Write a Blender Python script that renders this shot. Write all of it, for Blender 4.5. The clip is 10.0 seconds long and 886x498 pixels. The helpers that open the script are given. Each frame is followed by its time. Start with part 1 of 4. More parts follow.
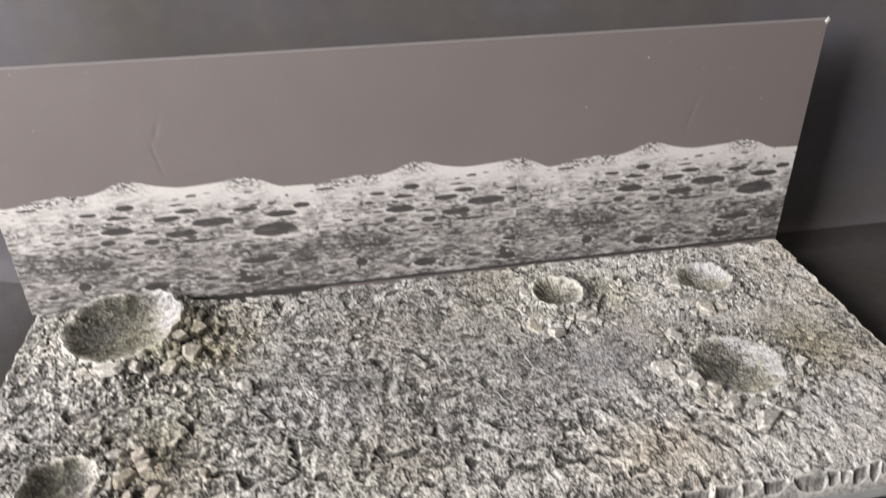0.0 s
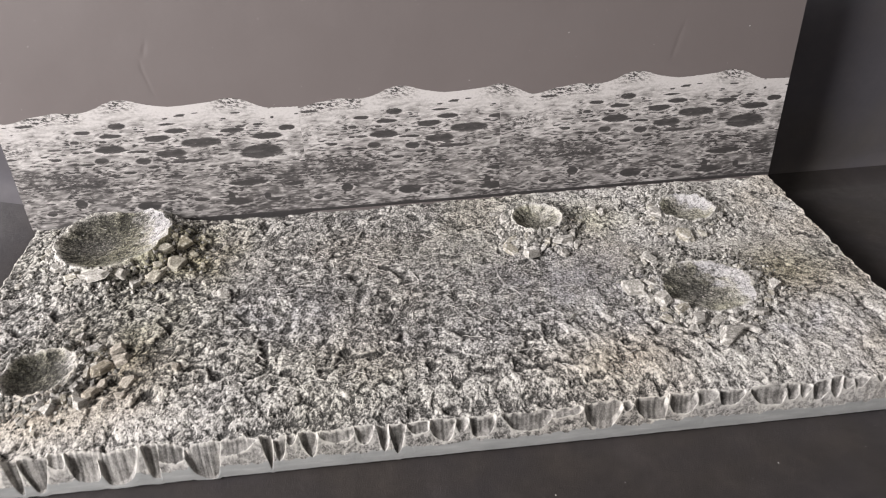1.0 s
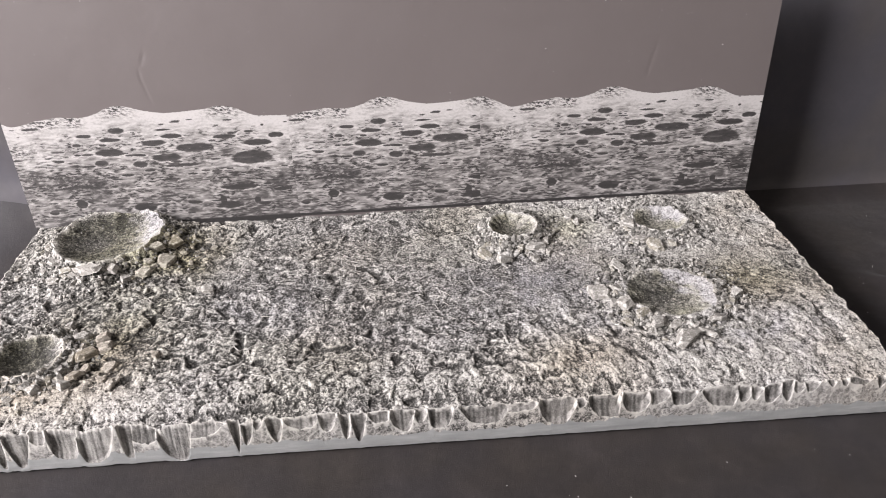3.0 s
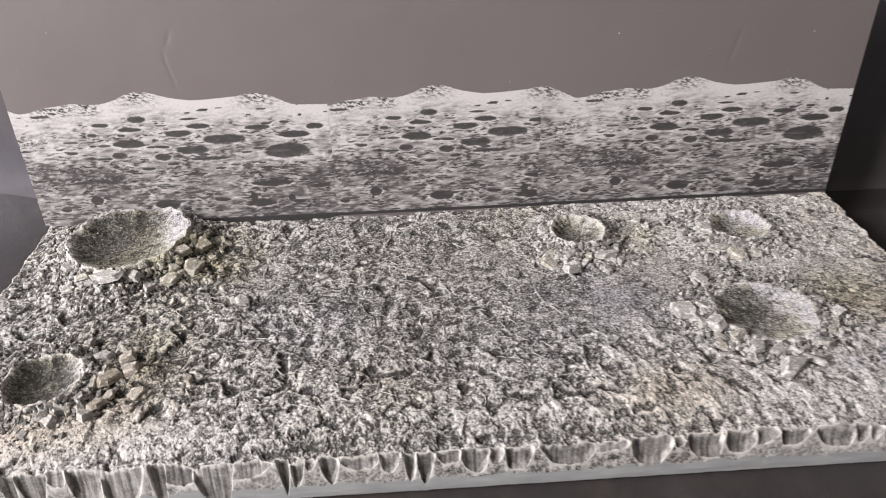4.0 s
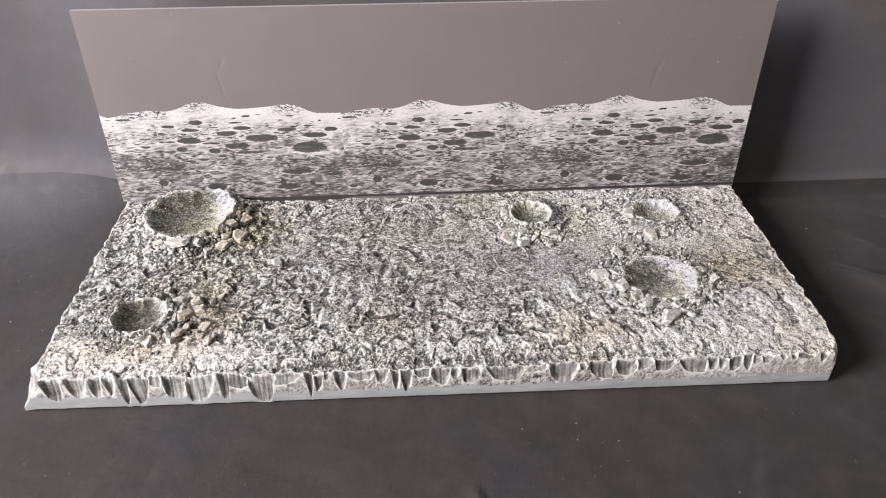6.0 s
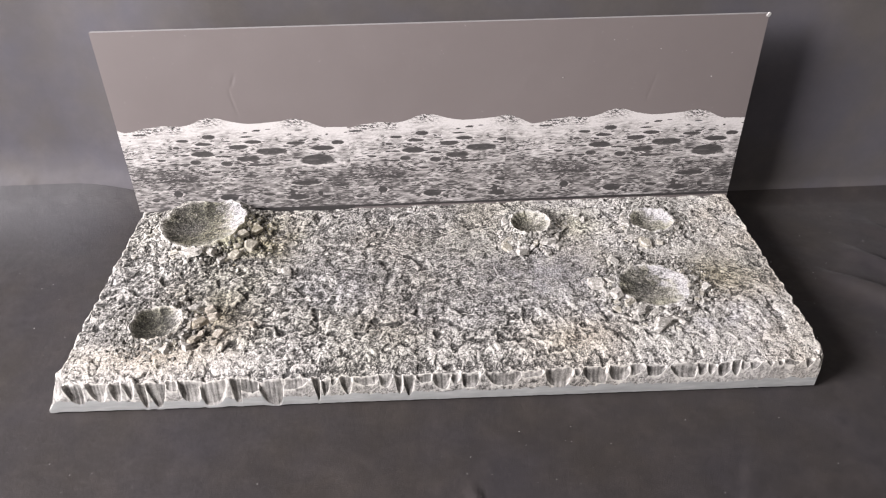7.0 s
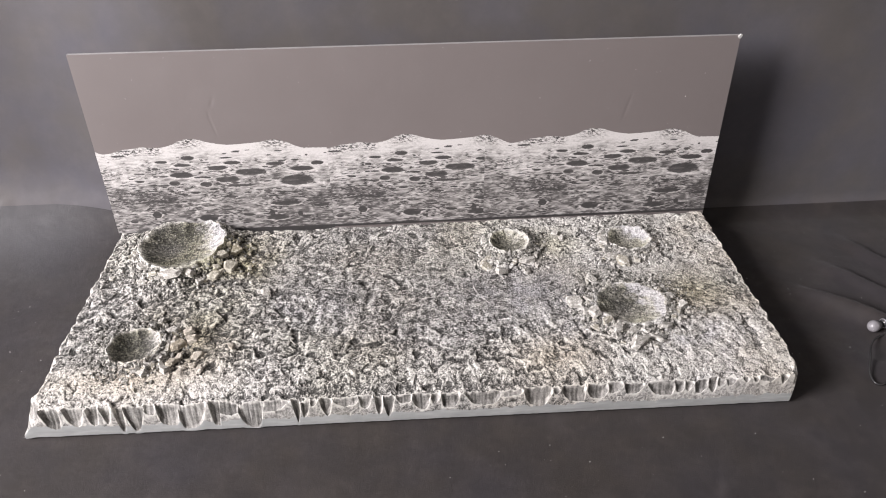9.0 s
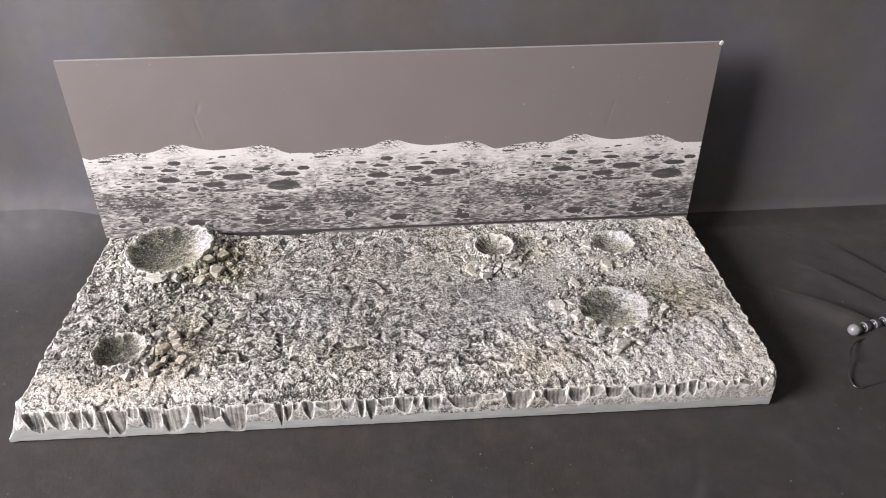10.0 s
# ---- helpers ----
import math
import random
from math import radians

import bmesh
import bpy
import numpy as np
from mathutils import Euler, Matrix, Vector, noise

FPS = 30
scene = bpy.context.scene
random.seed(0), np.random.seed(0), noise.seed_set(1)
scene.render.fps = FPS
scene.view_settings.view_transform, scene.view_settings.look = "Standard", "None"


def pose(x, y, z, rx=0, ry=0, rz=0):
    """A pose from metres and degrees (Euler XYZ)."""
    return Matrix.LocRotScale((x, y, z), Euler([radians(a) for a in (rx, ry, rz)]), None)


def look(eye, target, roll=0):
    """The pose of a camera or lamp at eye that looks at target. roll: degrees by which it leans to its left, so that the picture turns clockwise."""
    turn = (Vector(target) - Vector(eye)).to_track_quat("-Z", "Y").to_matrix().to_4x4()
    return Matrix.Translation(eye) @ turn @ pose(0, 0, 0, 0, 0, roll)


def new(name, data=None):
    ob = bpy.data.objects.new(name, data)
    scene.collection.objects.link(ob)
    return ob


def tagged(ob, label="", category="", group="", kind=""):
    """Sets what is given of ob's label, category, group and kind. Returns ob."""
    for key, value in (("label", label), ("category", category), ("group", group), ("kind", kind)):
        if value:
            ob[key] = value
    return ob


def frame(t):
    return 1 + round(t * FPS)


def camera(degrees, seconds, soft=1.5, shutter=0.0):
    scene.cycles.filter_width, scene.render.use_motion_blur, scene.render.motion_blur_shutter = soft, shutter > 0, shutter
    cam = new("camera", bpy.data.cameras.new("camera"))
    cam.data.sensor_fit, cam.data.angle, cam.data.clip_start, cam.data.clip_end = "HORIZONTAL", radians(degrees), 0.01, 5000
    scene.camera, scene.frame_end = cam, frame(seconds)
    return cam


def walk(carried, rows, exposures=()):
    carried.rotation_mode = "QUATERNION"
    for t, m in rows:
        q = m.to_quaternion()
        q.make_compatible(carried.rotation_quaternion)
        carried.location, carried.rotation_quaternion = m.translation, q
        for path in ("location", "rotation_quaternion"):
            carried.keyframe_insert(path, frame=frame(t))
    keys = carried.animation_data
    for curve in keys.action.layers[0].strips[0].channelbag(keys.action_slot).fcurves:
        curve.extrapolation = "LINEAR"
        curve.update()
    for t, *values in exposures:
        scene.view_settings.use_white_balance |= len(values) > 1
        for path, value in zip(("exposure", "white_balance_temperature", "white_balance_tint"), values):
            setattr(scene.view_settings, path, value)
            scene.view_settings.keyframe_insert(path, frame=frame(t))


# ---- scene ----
cam = camera(64.0, 10.0, soft=1.0, shutter=0.5)
PATH = [
    (0, (-0.091, -0.609, 0.436), (0.197, 1.108, -0.547), -1.2),
    (0.5, (-0.057, -0.622, 0.4), (0.18, 1.071, -0.638), -1.5),
    (1, (-0.042, -0.655, 0.391), (0.132, 1.056, -0.63), -2.0),
    (1.5, (-0.02, -0.687, 0.388), (0.112, 1.047, -0.599), -2.3),
    (2, (0.009, -0.698, 0.384), (0.124, 1.052, -0.578), -2.4),
    (2.2, (0.015, -0.695, 0.379), (0.122, 1.056, -0.581), -2.3),
    (3.3, (-0.012, -0.686, 0.39), (0.107, 1.059, -0.58), -1.5),
    (3.5, (-0.02, -0.669, 0.383), (0.101, 1.071, -0.595), -1.3),
    (4, (-0.052, -0.615, 0.374), (0.074, 1.108, -0.633), -0.9),
    (4.5, (-0.061, -0.586, 0.36), (0.07, 1.116, -0.681), -0.5),
    (5, (-0.053, -0.635, 0.425), (0.081, 1.051, -0.642), -0.1),
    (5.5, (-0.046, -0.739, 0.479), (0.078, 0.936, -0.606), 0.0),
    (5.7, (-0.038, -0.759, 0.482), (0.075, 0.913, -0.609), -0.1),
    (6.8, (-0.032, -0.802, 0.516), (0.035, 0.862, -0.593), -0.8),
    (7, (-0.026, -0.799, 0.519), (0.039, 0.865, -0.588), -1.0),
    (7.5, (-0.015, -0.79, 0.523), (0.06, 0.877, -0.58), -1.1),
    (8, (-0.006, -0.784, 0.523), (0.087, 0.886, -0.573), -0.9),
    (8.5, (-0.012, -0.792, 0.526), (0.09, 0.883, -0.562), -0.8),
    (9, (-0.02, -0.799, 0.527), (0.09, 0.883, -0.549), -0.6),
    (9.5, (-0.014, -0.801, 0.528), (0.101, 0.885, -0.541), -0.5),
    (10, (-0.005, -0.806, 0.53), (0.112, 0.883, -0.534), -0.5),
]
BASE_Y = -0.295
LEVEL = pose(0, BASE_Y, 0, -3.5) @ pose(0, -BASE_Y, 0)
walk(cam, [(t, LEVEL @ look(eye, target, roll)) for t, eye, target, roll in PATH],
     [(0.0, -0.16, 6600, 6), (0.4, -0.30, 6640, 5), (1.0, -0.27, 6580, 7), (2.0, -0.14, 6530, 9), (3.5, -0.12, 6500, 10), (4.5, -0.33, 6500, 10), (5.2, -0.23, 6450, 10),
      (5.7, 0.0, 6450, 10), (6.8, 0.13, 6500, 10), (7.5, 0.04, 6510, 9), (10.0, 0.02, 6510, 9)])

# ---- world and light: a daylight window in the wall to the side ----
world = bpy.data.worlds.new("world")
scene.world = world
world.use_nodes = True
wn = world.node_tree.nodes
sky = wn.new("ShaderNodeTexSky")
sky.sky_type, sky.sun_disc, sky.sun_elevation, sky.sun_rotation = "NISHITA", False, radians(40), radians(200)
world.node_tree.links.new(sky.outputs[0], wn["Background"].inputs[0])
wn["Background"].inputs[1].default_value = 0.1

ROOM = (-2.0, 2.1, -2.4, 0.75, -0.75, 2.3)   # x0 x1 y0 y1 z0 z1
WIN = (-1.50, -0.52, 0.78, 1.78)              # y0 y1 z0 z1 of the opening
lamp = bpy.data.lights.new("window_light", "AREA")
lamp.shape, lamp.size, lamp.size_y, lamp.energy = "RECTANGLE", WIN[1] - WIN[0], WIN[3] - WIN[2], 172
lamp.color = (1.0, 0.945, 0.965)
win_ob = new("window_light", lamp)
win_ob.matrix_world = look((ROOM[0] - 0.02, (WIN[0] + WIN[1]) / 2, (WIN[2] + WIN[3]) / 2), (0, -0.35, 0.55))


# ---- materials ----
def material(name, rough=0.7, colour=(0.5, 0.5, 0.5)):
    m = bpy.data.materials.new(name)
    m.use_nodes = True
    b = m.node_tree.nodes["Principled BSDF"]
    b.inputs["Roughness"].default_value = rough
    b.inputs["Base Color"].default_value = (*colour, 1)
    return m, m.node_tree, b


def node(tree, kind, **sets):
    n = tree.nodes.new(kind)
    for k, v in sets.items():
        if k in n.inputs:
            n.inputs[k].default_value = v
    return n


def coords(tree, scale=(1, 1, 1)):
    t = tree.nodes.new("ShaderNodeTexCoord")
    mp = tree.nodes.new("ShaderNodeMapping")
    mp.inputs["Scale"].default_value = scale
    tree.links.new(t.outputs["Object"], mp.inputs["Vector"])
    return mp.outputs[0]


def noise_tex(tree, vec, scale, detail=4.0, rough=0.55):
    n = node(tree, "ShaderNodeTexNoise", Scale=scale, Detail=detail, Roughness=rough)
    tree.links.new(vec, n.inputs["Vector"])
    return n.outputs["Fac"]


def ramp(tree, fac, stops):
    r = tree.nodes.new("ShaderNodeValToRGB")
    e = r.color_ramp.elements
    while len(e) < len(stops):
        e.new(0.5)
    for el, (p, c) in zip(e, stops):
        el.position, el.color = p, (*c, 1) if len(c) == 3 else c
    tree.links.new(fac, r.inputs[0])
    return r.outputs[0]


def mix(tree, fac, a, b, mode="MIX"):
    n = tree.nodes.new("ShaderNodeMix")
    n.data_type, n.blend_type = "RGBA", mode
    for sock, v in ((n.inputs[0], fac), (n.inputs[6], a), (n.inputs[7], b)):
        if isinstance(v, (int, float)):
            sock.default_value = v
        elif isinstance(v, tuple):
            sock.default_value = (*v, 1)
        else:
            tree.links.new(v, sock)
    return n.outputs[2]


def attr(tree, name):
    n = tree.nodes.new("ShaderNodeAttribute")
    n.attribute_name = name
    return n


def math_node(tree, op, a, b=0.0):
    n = tree.nodes.new("ShaderNodeMath")
    n.operation = op
    for i, v in enumerate((a, b)):
        if isinstance(v, (int, float)):
            n.inputs[i].default_value = v
        else:
            tree.links.new(v, n.inputs[i])
    return n.outputs[0]


def bump(tree, bsdf, height, strength, distance):
    n = node(tree, "ShaderNodeBump", Strength=strength, Distance=distance)
    tree.links.new(height, n.inputs["Height"])
    tree.links.new(n.outputs[0], bsdf.inputs["Normal"])


def plaster_material():
    """Dark grey paint, dry-brushed with off-white on the raised grain, tinted with green, brown and blue washes."""
    m, t, b = material("painted_plaster", 0.85)
    v = coords(t)
    wear_and_light = attr(t, "wear_and_light").outputs["Fac"]
    fine = noise_tex(t, v, 800, 4, 0.85)
    w = math_node(t, "ADD", wear_and_light, math_node(t, "MULTIPLY", math_node(t, "SUBTRACT", fine, 0.5), math_node(t, "SUBTRACT", 1.7, math_node(t, "MULTIPLY", attr(t, "chipped").outputs["Fac"], 1.1))))
    # crisp pale threads and dark crevices of the scraped surface
    rough_part = math_node(t, "SUBTRACT", 1.0, math_node(t, "MULTIPLY", attr(t, "chipped").outputs["Fac"], 0.75))
    for scale, gain, thin in ((260, 0.13, 0.05), (560, 0.12, 0.07)):
        n = noise_tex(t, v, scale, 2, 0.5)
        thread = ramp(t, math_node(t, "ABSOLUTE", math_node(t, "SUBTRACT", n, 0.5)), [(0.0, (1, 1, 1)), (thin, (0, 0, 0))])
        w = math_node(t, "ADD", w, math_node(t, "MULTIPLY", math_node(t, "MULTIPLY", math_node(t, "SUBTRACT", thread, 0.38), gain), rough_part))
    gully = ramp(t, noise_tex(t, v, 420, 3, 0.6), [(0.56, (0, 0, 0)), (0.64, (1, 1, 1))])
    w = math_node(t, "SUBTRACT", w, math_node(t, "MULTIPLY", math_node(t, "MULTIPLY", math_node(t, "SUBTRACT", gully, 0.2), 0.22), rough_part))
    # crumbs of one to three millimetres, each of its own tone, parted by dark cracks
    warp = node(t, "ShaderNodeTexNoise", Scale=260.0, Detail=3.0)
    t.links.new(v, warp.inputs["Vector"])
    shift = t.nodes.new("ShaderNodeVectorMath")
    shift.operation = "MULTIPLY_ADD"
    t.links.new(warp.outputs["Color"], shift.inputs[0])
    shift.inputs[1].default_value = (0.005, 0.005, 0.005)
    t.links.new(v, shift.inputs[2])
    loose = math_node(t, "MULTIPLY", rough_part, math_node(t, "SUBTRACT", 1.0, math_node(t, "MULTIPLY", attr(t, "bowl").outputs["Fac"], 0.6)))
    for scale, crack, tone in ((300, 0.24, 0.24), (640, 0.16, 0.20)):
        edge = node(t, "ShaderNodeTexVoronoi", Scale=float(scale))
        edge.feature = "DISTANCE_TO_EDGE"
        cell = node(t, "ShaderNodeTexVoronoi", Scale=float(scale))
        for n in (edge, cell):
            t.links.new(shift.outputs[0], n.inputs["Vector"])
        line = ramp(t, edge.outputs["Distance"], [(0.0, (1, 1, 1)), (0.14, (0, 0, 0))])
        grey = t.nodes.new("ShaderNodeSeparateColor")
        t.links.new(cell.outputs["Color"], grey.inputs[0])
        change = math_node(t, "SUBTRACT", math_node(t, "MULTIPLY", math_node(t, "SUBTRACT", grey.outputs[0], 0.36), tone), math_node(t, "MULTIPLY", line, crack))
        w = math_node(t, "ADD", w, math_node(t, "MULTIPLY", change, loose))
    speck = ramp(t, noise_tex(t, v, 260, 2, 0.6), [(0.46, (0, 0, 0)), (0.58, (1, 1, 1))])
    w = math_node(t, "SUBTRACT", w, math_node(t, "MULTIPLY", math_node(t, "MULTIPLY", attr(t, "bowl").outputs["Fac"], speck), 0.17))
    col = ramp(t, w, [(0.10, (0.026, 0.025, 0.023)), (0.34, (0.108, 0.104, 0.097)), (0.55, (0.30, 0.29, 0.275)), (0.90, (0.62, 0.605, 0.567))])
    wash = attr(t, "wash")
    sep = t.nodes.new("ShaderNodeSeparateColor")
    t.links.new(wash.outputs["Color"], sep.inputs[0])
    col = mix(t, math_node(t, "MULTIPLY", sep.outputs[1], 0.8), col, mix(t, 1.0, col, (0.86, 0.86, 0.63), "MULTIPLY"))
    col = mix(t, math_node(t, "MULTIPLY", sep.outputs[0], 0.6), col, mix(t, 1.0, col, (0.88, 0.76, 0.60), "MULTIPLY"))
    col = mix(t, math_node(t, "MULTIPLY", sep.outputs[2], 0.75), col, mix(t, 1.0, col, (0.90, 0.91, 1.0), "MULTIPLY"))
    t.links.new(col, b.inputs["Base Color"])
    bump(t, b, noise_tex(t, v, 900, 4, 0.8), 0.8, 0.0008)
    return m


def rock_material(name, tint):
    m, t, b = material(name, 0.85)
    v = coords(t)
    info = t.nodes.new("ShaderNodeObjectInfo")
    tone = ramp(t, info.outputs["Random"], [(0.0, (0.38, 0.368, 0.345)), (0.3, (0.50, 0.485, 0.455)), (0.55, (0.60, 0.585, 0.555)), (0.80, (0.52, 0.495, 0.43)), (1.0, (0.43, 0.40, 0.325))])
    n = noise_tex(t, v, 2.2, 6, 0.7)
    col = mix(t, ramp(t, n, [(0.38, (0, 0, 0)), (0.62, (1, 1, 1))]), mix(t, 1.0, tone, (0.58, 0.57, 0.55), "MULTIPLY"), tone)
    grit = noise_tex(t, v, 7, 4, 0.8)
    col = mix(t, ramp(t, grit, [(0.36, (0.9, 0.9, 0.9)), (0.5, (0, 0, 0))]), col, mix(t, 1.0, col, (0.4, 0.39, 0.36), "MULTIPLY"))
    col = mix(t, ramp(t, grit, [(0.55, (0, 0, 0)), (0.68, (0.8, 0.8, 0.8))]), col, (0.62, 0.605, 0.57))
    edge = ramp(t, math_node(t, "ADD", attr(t, "worn").outputs["Fac"], math_node(t, "MULTIPLY", math_node(t, "SUBTRACT", n, 0.5), 4.5)), [(0.9, (0, 0, 0)), (1.6, (0.9, 0.9, 0.9))])
    col = mix(t, edge, col, (0.64, 0.622, 0.585))
    col = mix(t, 1.0, col, tint, "MULTIPLY")
    t.links.new(col, b.inputs["Base Color"])
    bump(t, b, noise_tex(t, v, 6, 6, 0.7), 0.7, 0.0012)
    return m


def gravel_material():
    m, t, b = material("painted_gravel", 0.88)
    geo = t.nodes.new("ShaderNodeNewGeometry")
    col = ramp(t, geo.outputs["Random Per Island"], [(0.0, (0.08, 0.078, 0.07)), (0.4, (0.2, 0.195, 0.18)), (0.75, (0.36, 0.35, 0.33)), (1.0, (0.62, 0.6, 0.57))])
    col = mix(t, noise_tex(t, coords(t), 700, 3), col, mix(t, 1.0, col, (0.7, 0.7, 0.68), "MULTIPLY"))
    t.links.new(col, b.inputs["Base Color"])
    return m


def slab_material():
    """Grey painted foam with brush strokes and scuffs."""
    m, t, b = material("grey_painted_foam", 0.6)
    v = coords(t, (40, 40, 220))
    n = noise_tex(t, v, 1, 5, 0.6)
    col = ramp(t, n, [(0.25, (0.30, 0.31, 0.31)), (0.55, (0.38, 0.39, 0.385)), (0.8, (0.50, 0.505, 0.50))])
    t.links.new(col, b.inputs["Base Color"])
    bump(t, b, noise_tex(t, coords(t), 500, 4), 0.3, 0.0006)
    return m


def board_material():
    m, t, b = material("grey_board_paper", 0.5)
    v = coords(t)
    col = mix(t, noise_tex(t, v, 7, 4), (0.160, 0.138, 0.134), (0.183, 0.159, 0.155))
    speck = ramp(t, noise_tex(t, v, 420, 1), [(0.80, (0, 0, 0)), (0.83, (1, 1, 1))])
    col = mix(t, speck, col, (0.5, 0.49, 0.48))
    t.links.new(col, b.inputs["Base Color"])
    t.links.new(ramp(t, noise_tex(t, v, 25, 5), [(0.3, (0.47, 0.47, 0.47)), (0.75, (0.57, 0.57, 0.57))]), b.inputs["Roughness"])
    b.inputs["Specular IOR Level"].default_value = 0.95
    bump(t, b, noise_tex(t, v, 60, 4), 0.12, 0.002)
    return m


def print_material():
    m, t, b = material("printed_paper", 0.55)
    ink_and_shade = attr(t, "ink_and_shade").outputs["Fac"]
    n = noise_tex(t, coords(t, (0.5, 1, 1.6)), 620, 4, 0.75)
    f = math_node(t, "ADD", ink_and_shade, math_node(t, "MULTIPLY", math_node(t, "SUBTRACT", n, 0.5), 0.20))
    col = ramp(t, f, [(0.0, (0.035, 0.033, 0.033)), (0.3, (0.115, 0.108, 0.106)), (0.6, (0.35, 0.335, 0.325)), (1.0, (0.64, 0.617, 0.604))])
    t.links.new(col, b.inputs["Base Color"])
    return m


def cloth_material(name, low, high, sheen, mottle=1.0):
    m, t, b = material(name, 0.62)
    v = coords(t)
    base = mix(t, noise_tex(t, v, 9, 5), low, high)
    tint = mix(t, ramp(t, noise_tex(t, v, 5, 3, 0.7), [(0.38, (0, 0, 0)), (0.62, (1, 1, 1))]), (1.08, 0.98, 0.88), (1.0, 0.96, 1.04))
    base = mix(t, 1.0, base, tint, "MULTIPLY")
    smudge = ramp(t, noise_tex(t, v, 34, 6, 0.7), [(0.45, (1 - 0.08 * mottle,) * 3), (0.72, (1 + 0.35 * mottle, 1 + 0.33 * mottle, 1 + 0.3 * mottle))])
    base = mix(t, 1.0, base, smudge, "MULTIPLY")
    # painted light: lifts the cloth's colour towards the drape's tone
    base = mix(t, attr(t, "light_lift").outputs["Fac"], base, (0.074, 0.0735, 0.079))
    lint_or_light = ramp(t, noise_tex(t, v, 900, 2), [(0.74, (0, 0, 0)), (0.8, (0.5, 0.5, 0.5))])
    t.links.new(mix(t, lint_or_light, base, (0.12, 0.115, 0.11)), b.inputs["Base Color"])
    b.inputs["Specular IOR Level"].default_value = 0.28
    b.inputs["Sheen Weight"].default_value = sheen
    b.inputs["Sheen Roughness"].default_value = 0.5
    weave = mix(t, 0.8, noise_tex(t, v, 1500, 2), noise_tex(t, v, 28, 6, 0.6))
    t.links.new(ramp(t, noise_tex(t, v, 45, 5, 0.7), [(0.35, (0.52, 0.52, 0.52)), (0.65, (0.72, 0.72, 0.72))]), b.inputs["Roughness"])
    bump(t, b, weave, 0.5 * mottle, 0.004)
    return m


def plain(name, colour, rough, metal=0.0, vary=0.12, scale=30):
    m, t, b = material(name, rough, colour)
    dark = tuple(c * (1 - vary * 2) for c in colour)
    t.links.new(mix(t, noise_tex(t, coords(t), scale, 5), dark, colour), b.inputs["Base Color"])
    b.inputs["Metallic"].default_value = metal
    return m


PLASTER, GRAVEL, SLAB = plaster_material(), gravel_material(), slab_material()
ROCK = rock_material("painted_rock", (1.0, 1.0, 1.0))
ROCK_BROWN = rock_material("brown_washed_rock", (0.90, 0.85, 0.78))
ROCK_YELLOW = rock_material("ochre_washed_rock", (0.94, 0.92, 0.83))
BOARD, PRINT = board_material(), print_material()
CLOTH = cloth_material("black_table_cloth", (0.0205, 0.0187, 0.0190), (0.036, 0.0332, 0.0337), 0.08)
DRAPE = cloth_material("dark_grey_drape", (0.072, 0.0715, 0.0765), (0.088, 0.0872, 0.093), 0.2, 0.3)
CORE = plain("foam_core", (0.34, 0.33, 0.33), 0.8)
WALL = plain("wall_paint", (0.30, 0.292, 0.282), 0.9)
FLOOR = plain("floor_boards", (0.25, 0.18, 0.12), 0.6)
BLACK = plain("black_plastic", (0.045, 0.045, 0.048), 0.28, 0.0)
RING = plain("pale_grey_plastic", (0.32, 0.31, 0.33), 0.3, 0.0, 0.3, 260)
CABLE = plain("glossy_cable", (0.10, 0.10, 0.102), 0.22, 0.7)
FIBRE = plain("plaster_fibre", (0.60, 0.585, 0.55), 0.9, 0.0, 0.2, 300)
DUST = plain("white_dust", (0.75, 0.74, 0.72), 0.9)


# ---- mesh helpers ----
def part(name, bm, mat, parent=None, label=""):
    me = bpy.data.meshes.new(name)
    bm.to_mesh(me)
    bm.free()
    me.materials.append(mat)
    ob = new(name, me)
    ob.parent = parent
    return tagged(ob, label)


def grid_mesh(name, pts, mat, parent=None, label="", smooth=True, floats=(), colours=()):
    """A sheet from an array rows x columns x 3; floats and colours: attributes by vertex."""
    r, c, _ = pts.shape
    i = np.arange(r * c).reshape(r, c)
    quads = np.stack([i[:-1, :-1], i[:-1, 1:], i[1:, 1:], i[1:, :-1]], -1).reshape(-1, 4)
    me = bpy.data.meshes.new(name)
    me.vertices.add(r * c)
    me.vertices.foreach_set("co", pts.reshape(-1).astype(np.float32))
    me.loops.add(quads.size)
    me.loops.foreach_set("vertex_index", quads.reshape(-1).astype(np.int32))
    me.polygons.add(len(quads))
    me.polygons.foreach_set("loop_start", np.arange(0, quads.size, 4, dtype=np.int32))
    me.update(calc_edges=True)
    me.polygons.foreach_set("use_smooth", np.full(len(quads), smooth))
    for key, val in floats:
        me.attributes.new(key, "FLOAT", "POINT").data.foreach_set("value", val.reshape(-1).astype(np.float32))
    for key, val in colours:
        full = np.concatenate([val.reshape(-1, 3), np.ones((r * c, 1))], 1)
        me.attributes.new(key, "FLOAT_COLOR", "POINT").data.foreach_set("color", full.reshape(-1).astype(np.float32))
    me.materials.append(mat)
    ob = new(name, me)
    ob.parent = parent
    return tagged(ob, label)


def box_bm(x0, x1, y0, y1, z0, z1, bevel=0.0):
    bm = bmesh.new()
    bmesh.ops.create_cube(bm, size=1, matrix=Matrix.LocRotScale(((x0 + x1) / 2, (y0 + y1) / 2, (z0 + z1) / 2), None, (x1 - x0, y1 - y0, z1 - z0)))
    if bevel:
        bmesh.ops.bevel(bm, geom=bm.edges[:], offset=bevel, segments=2, affect="EDGES")
    return bm


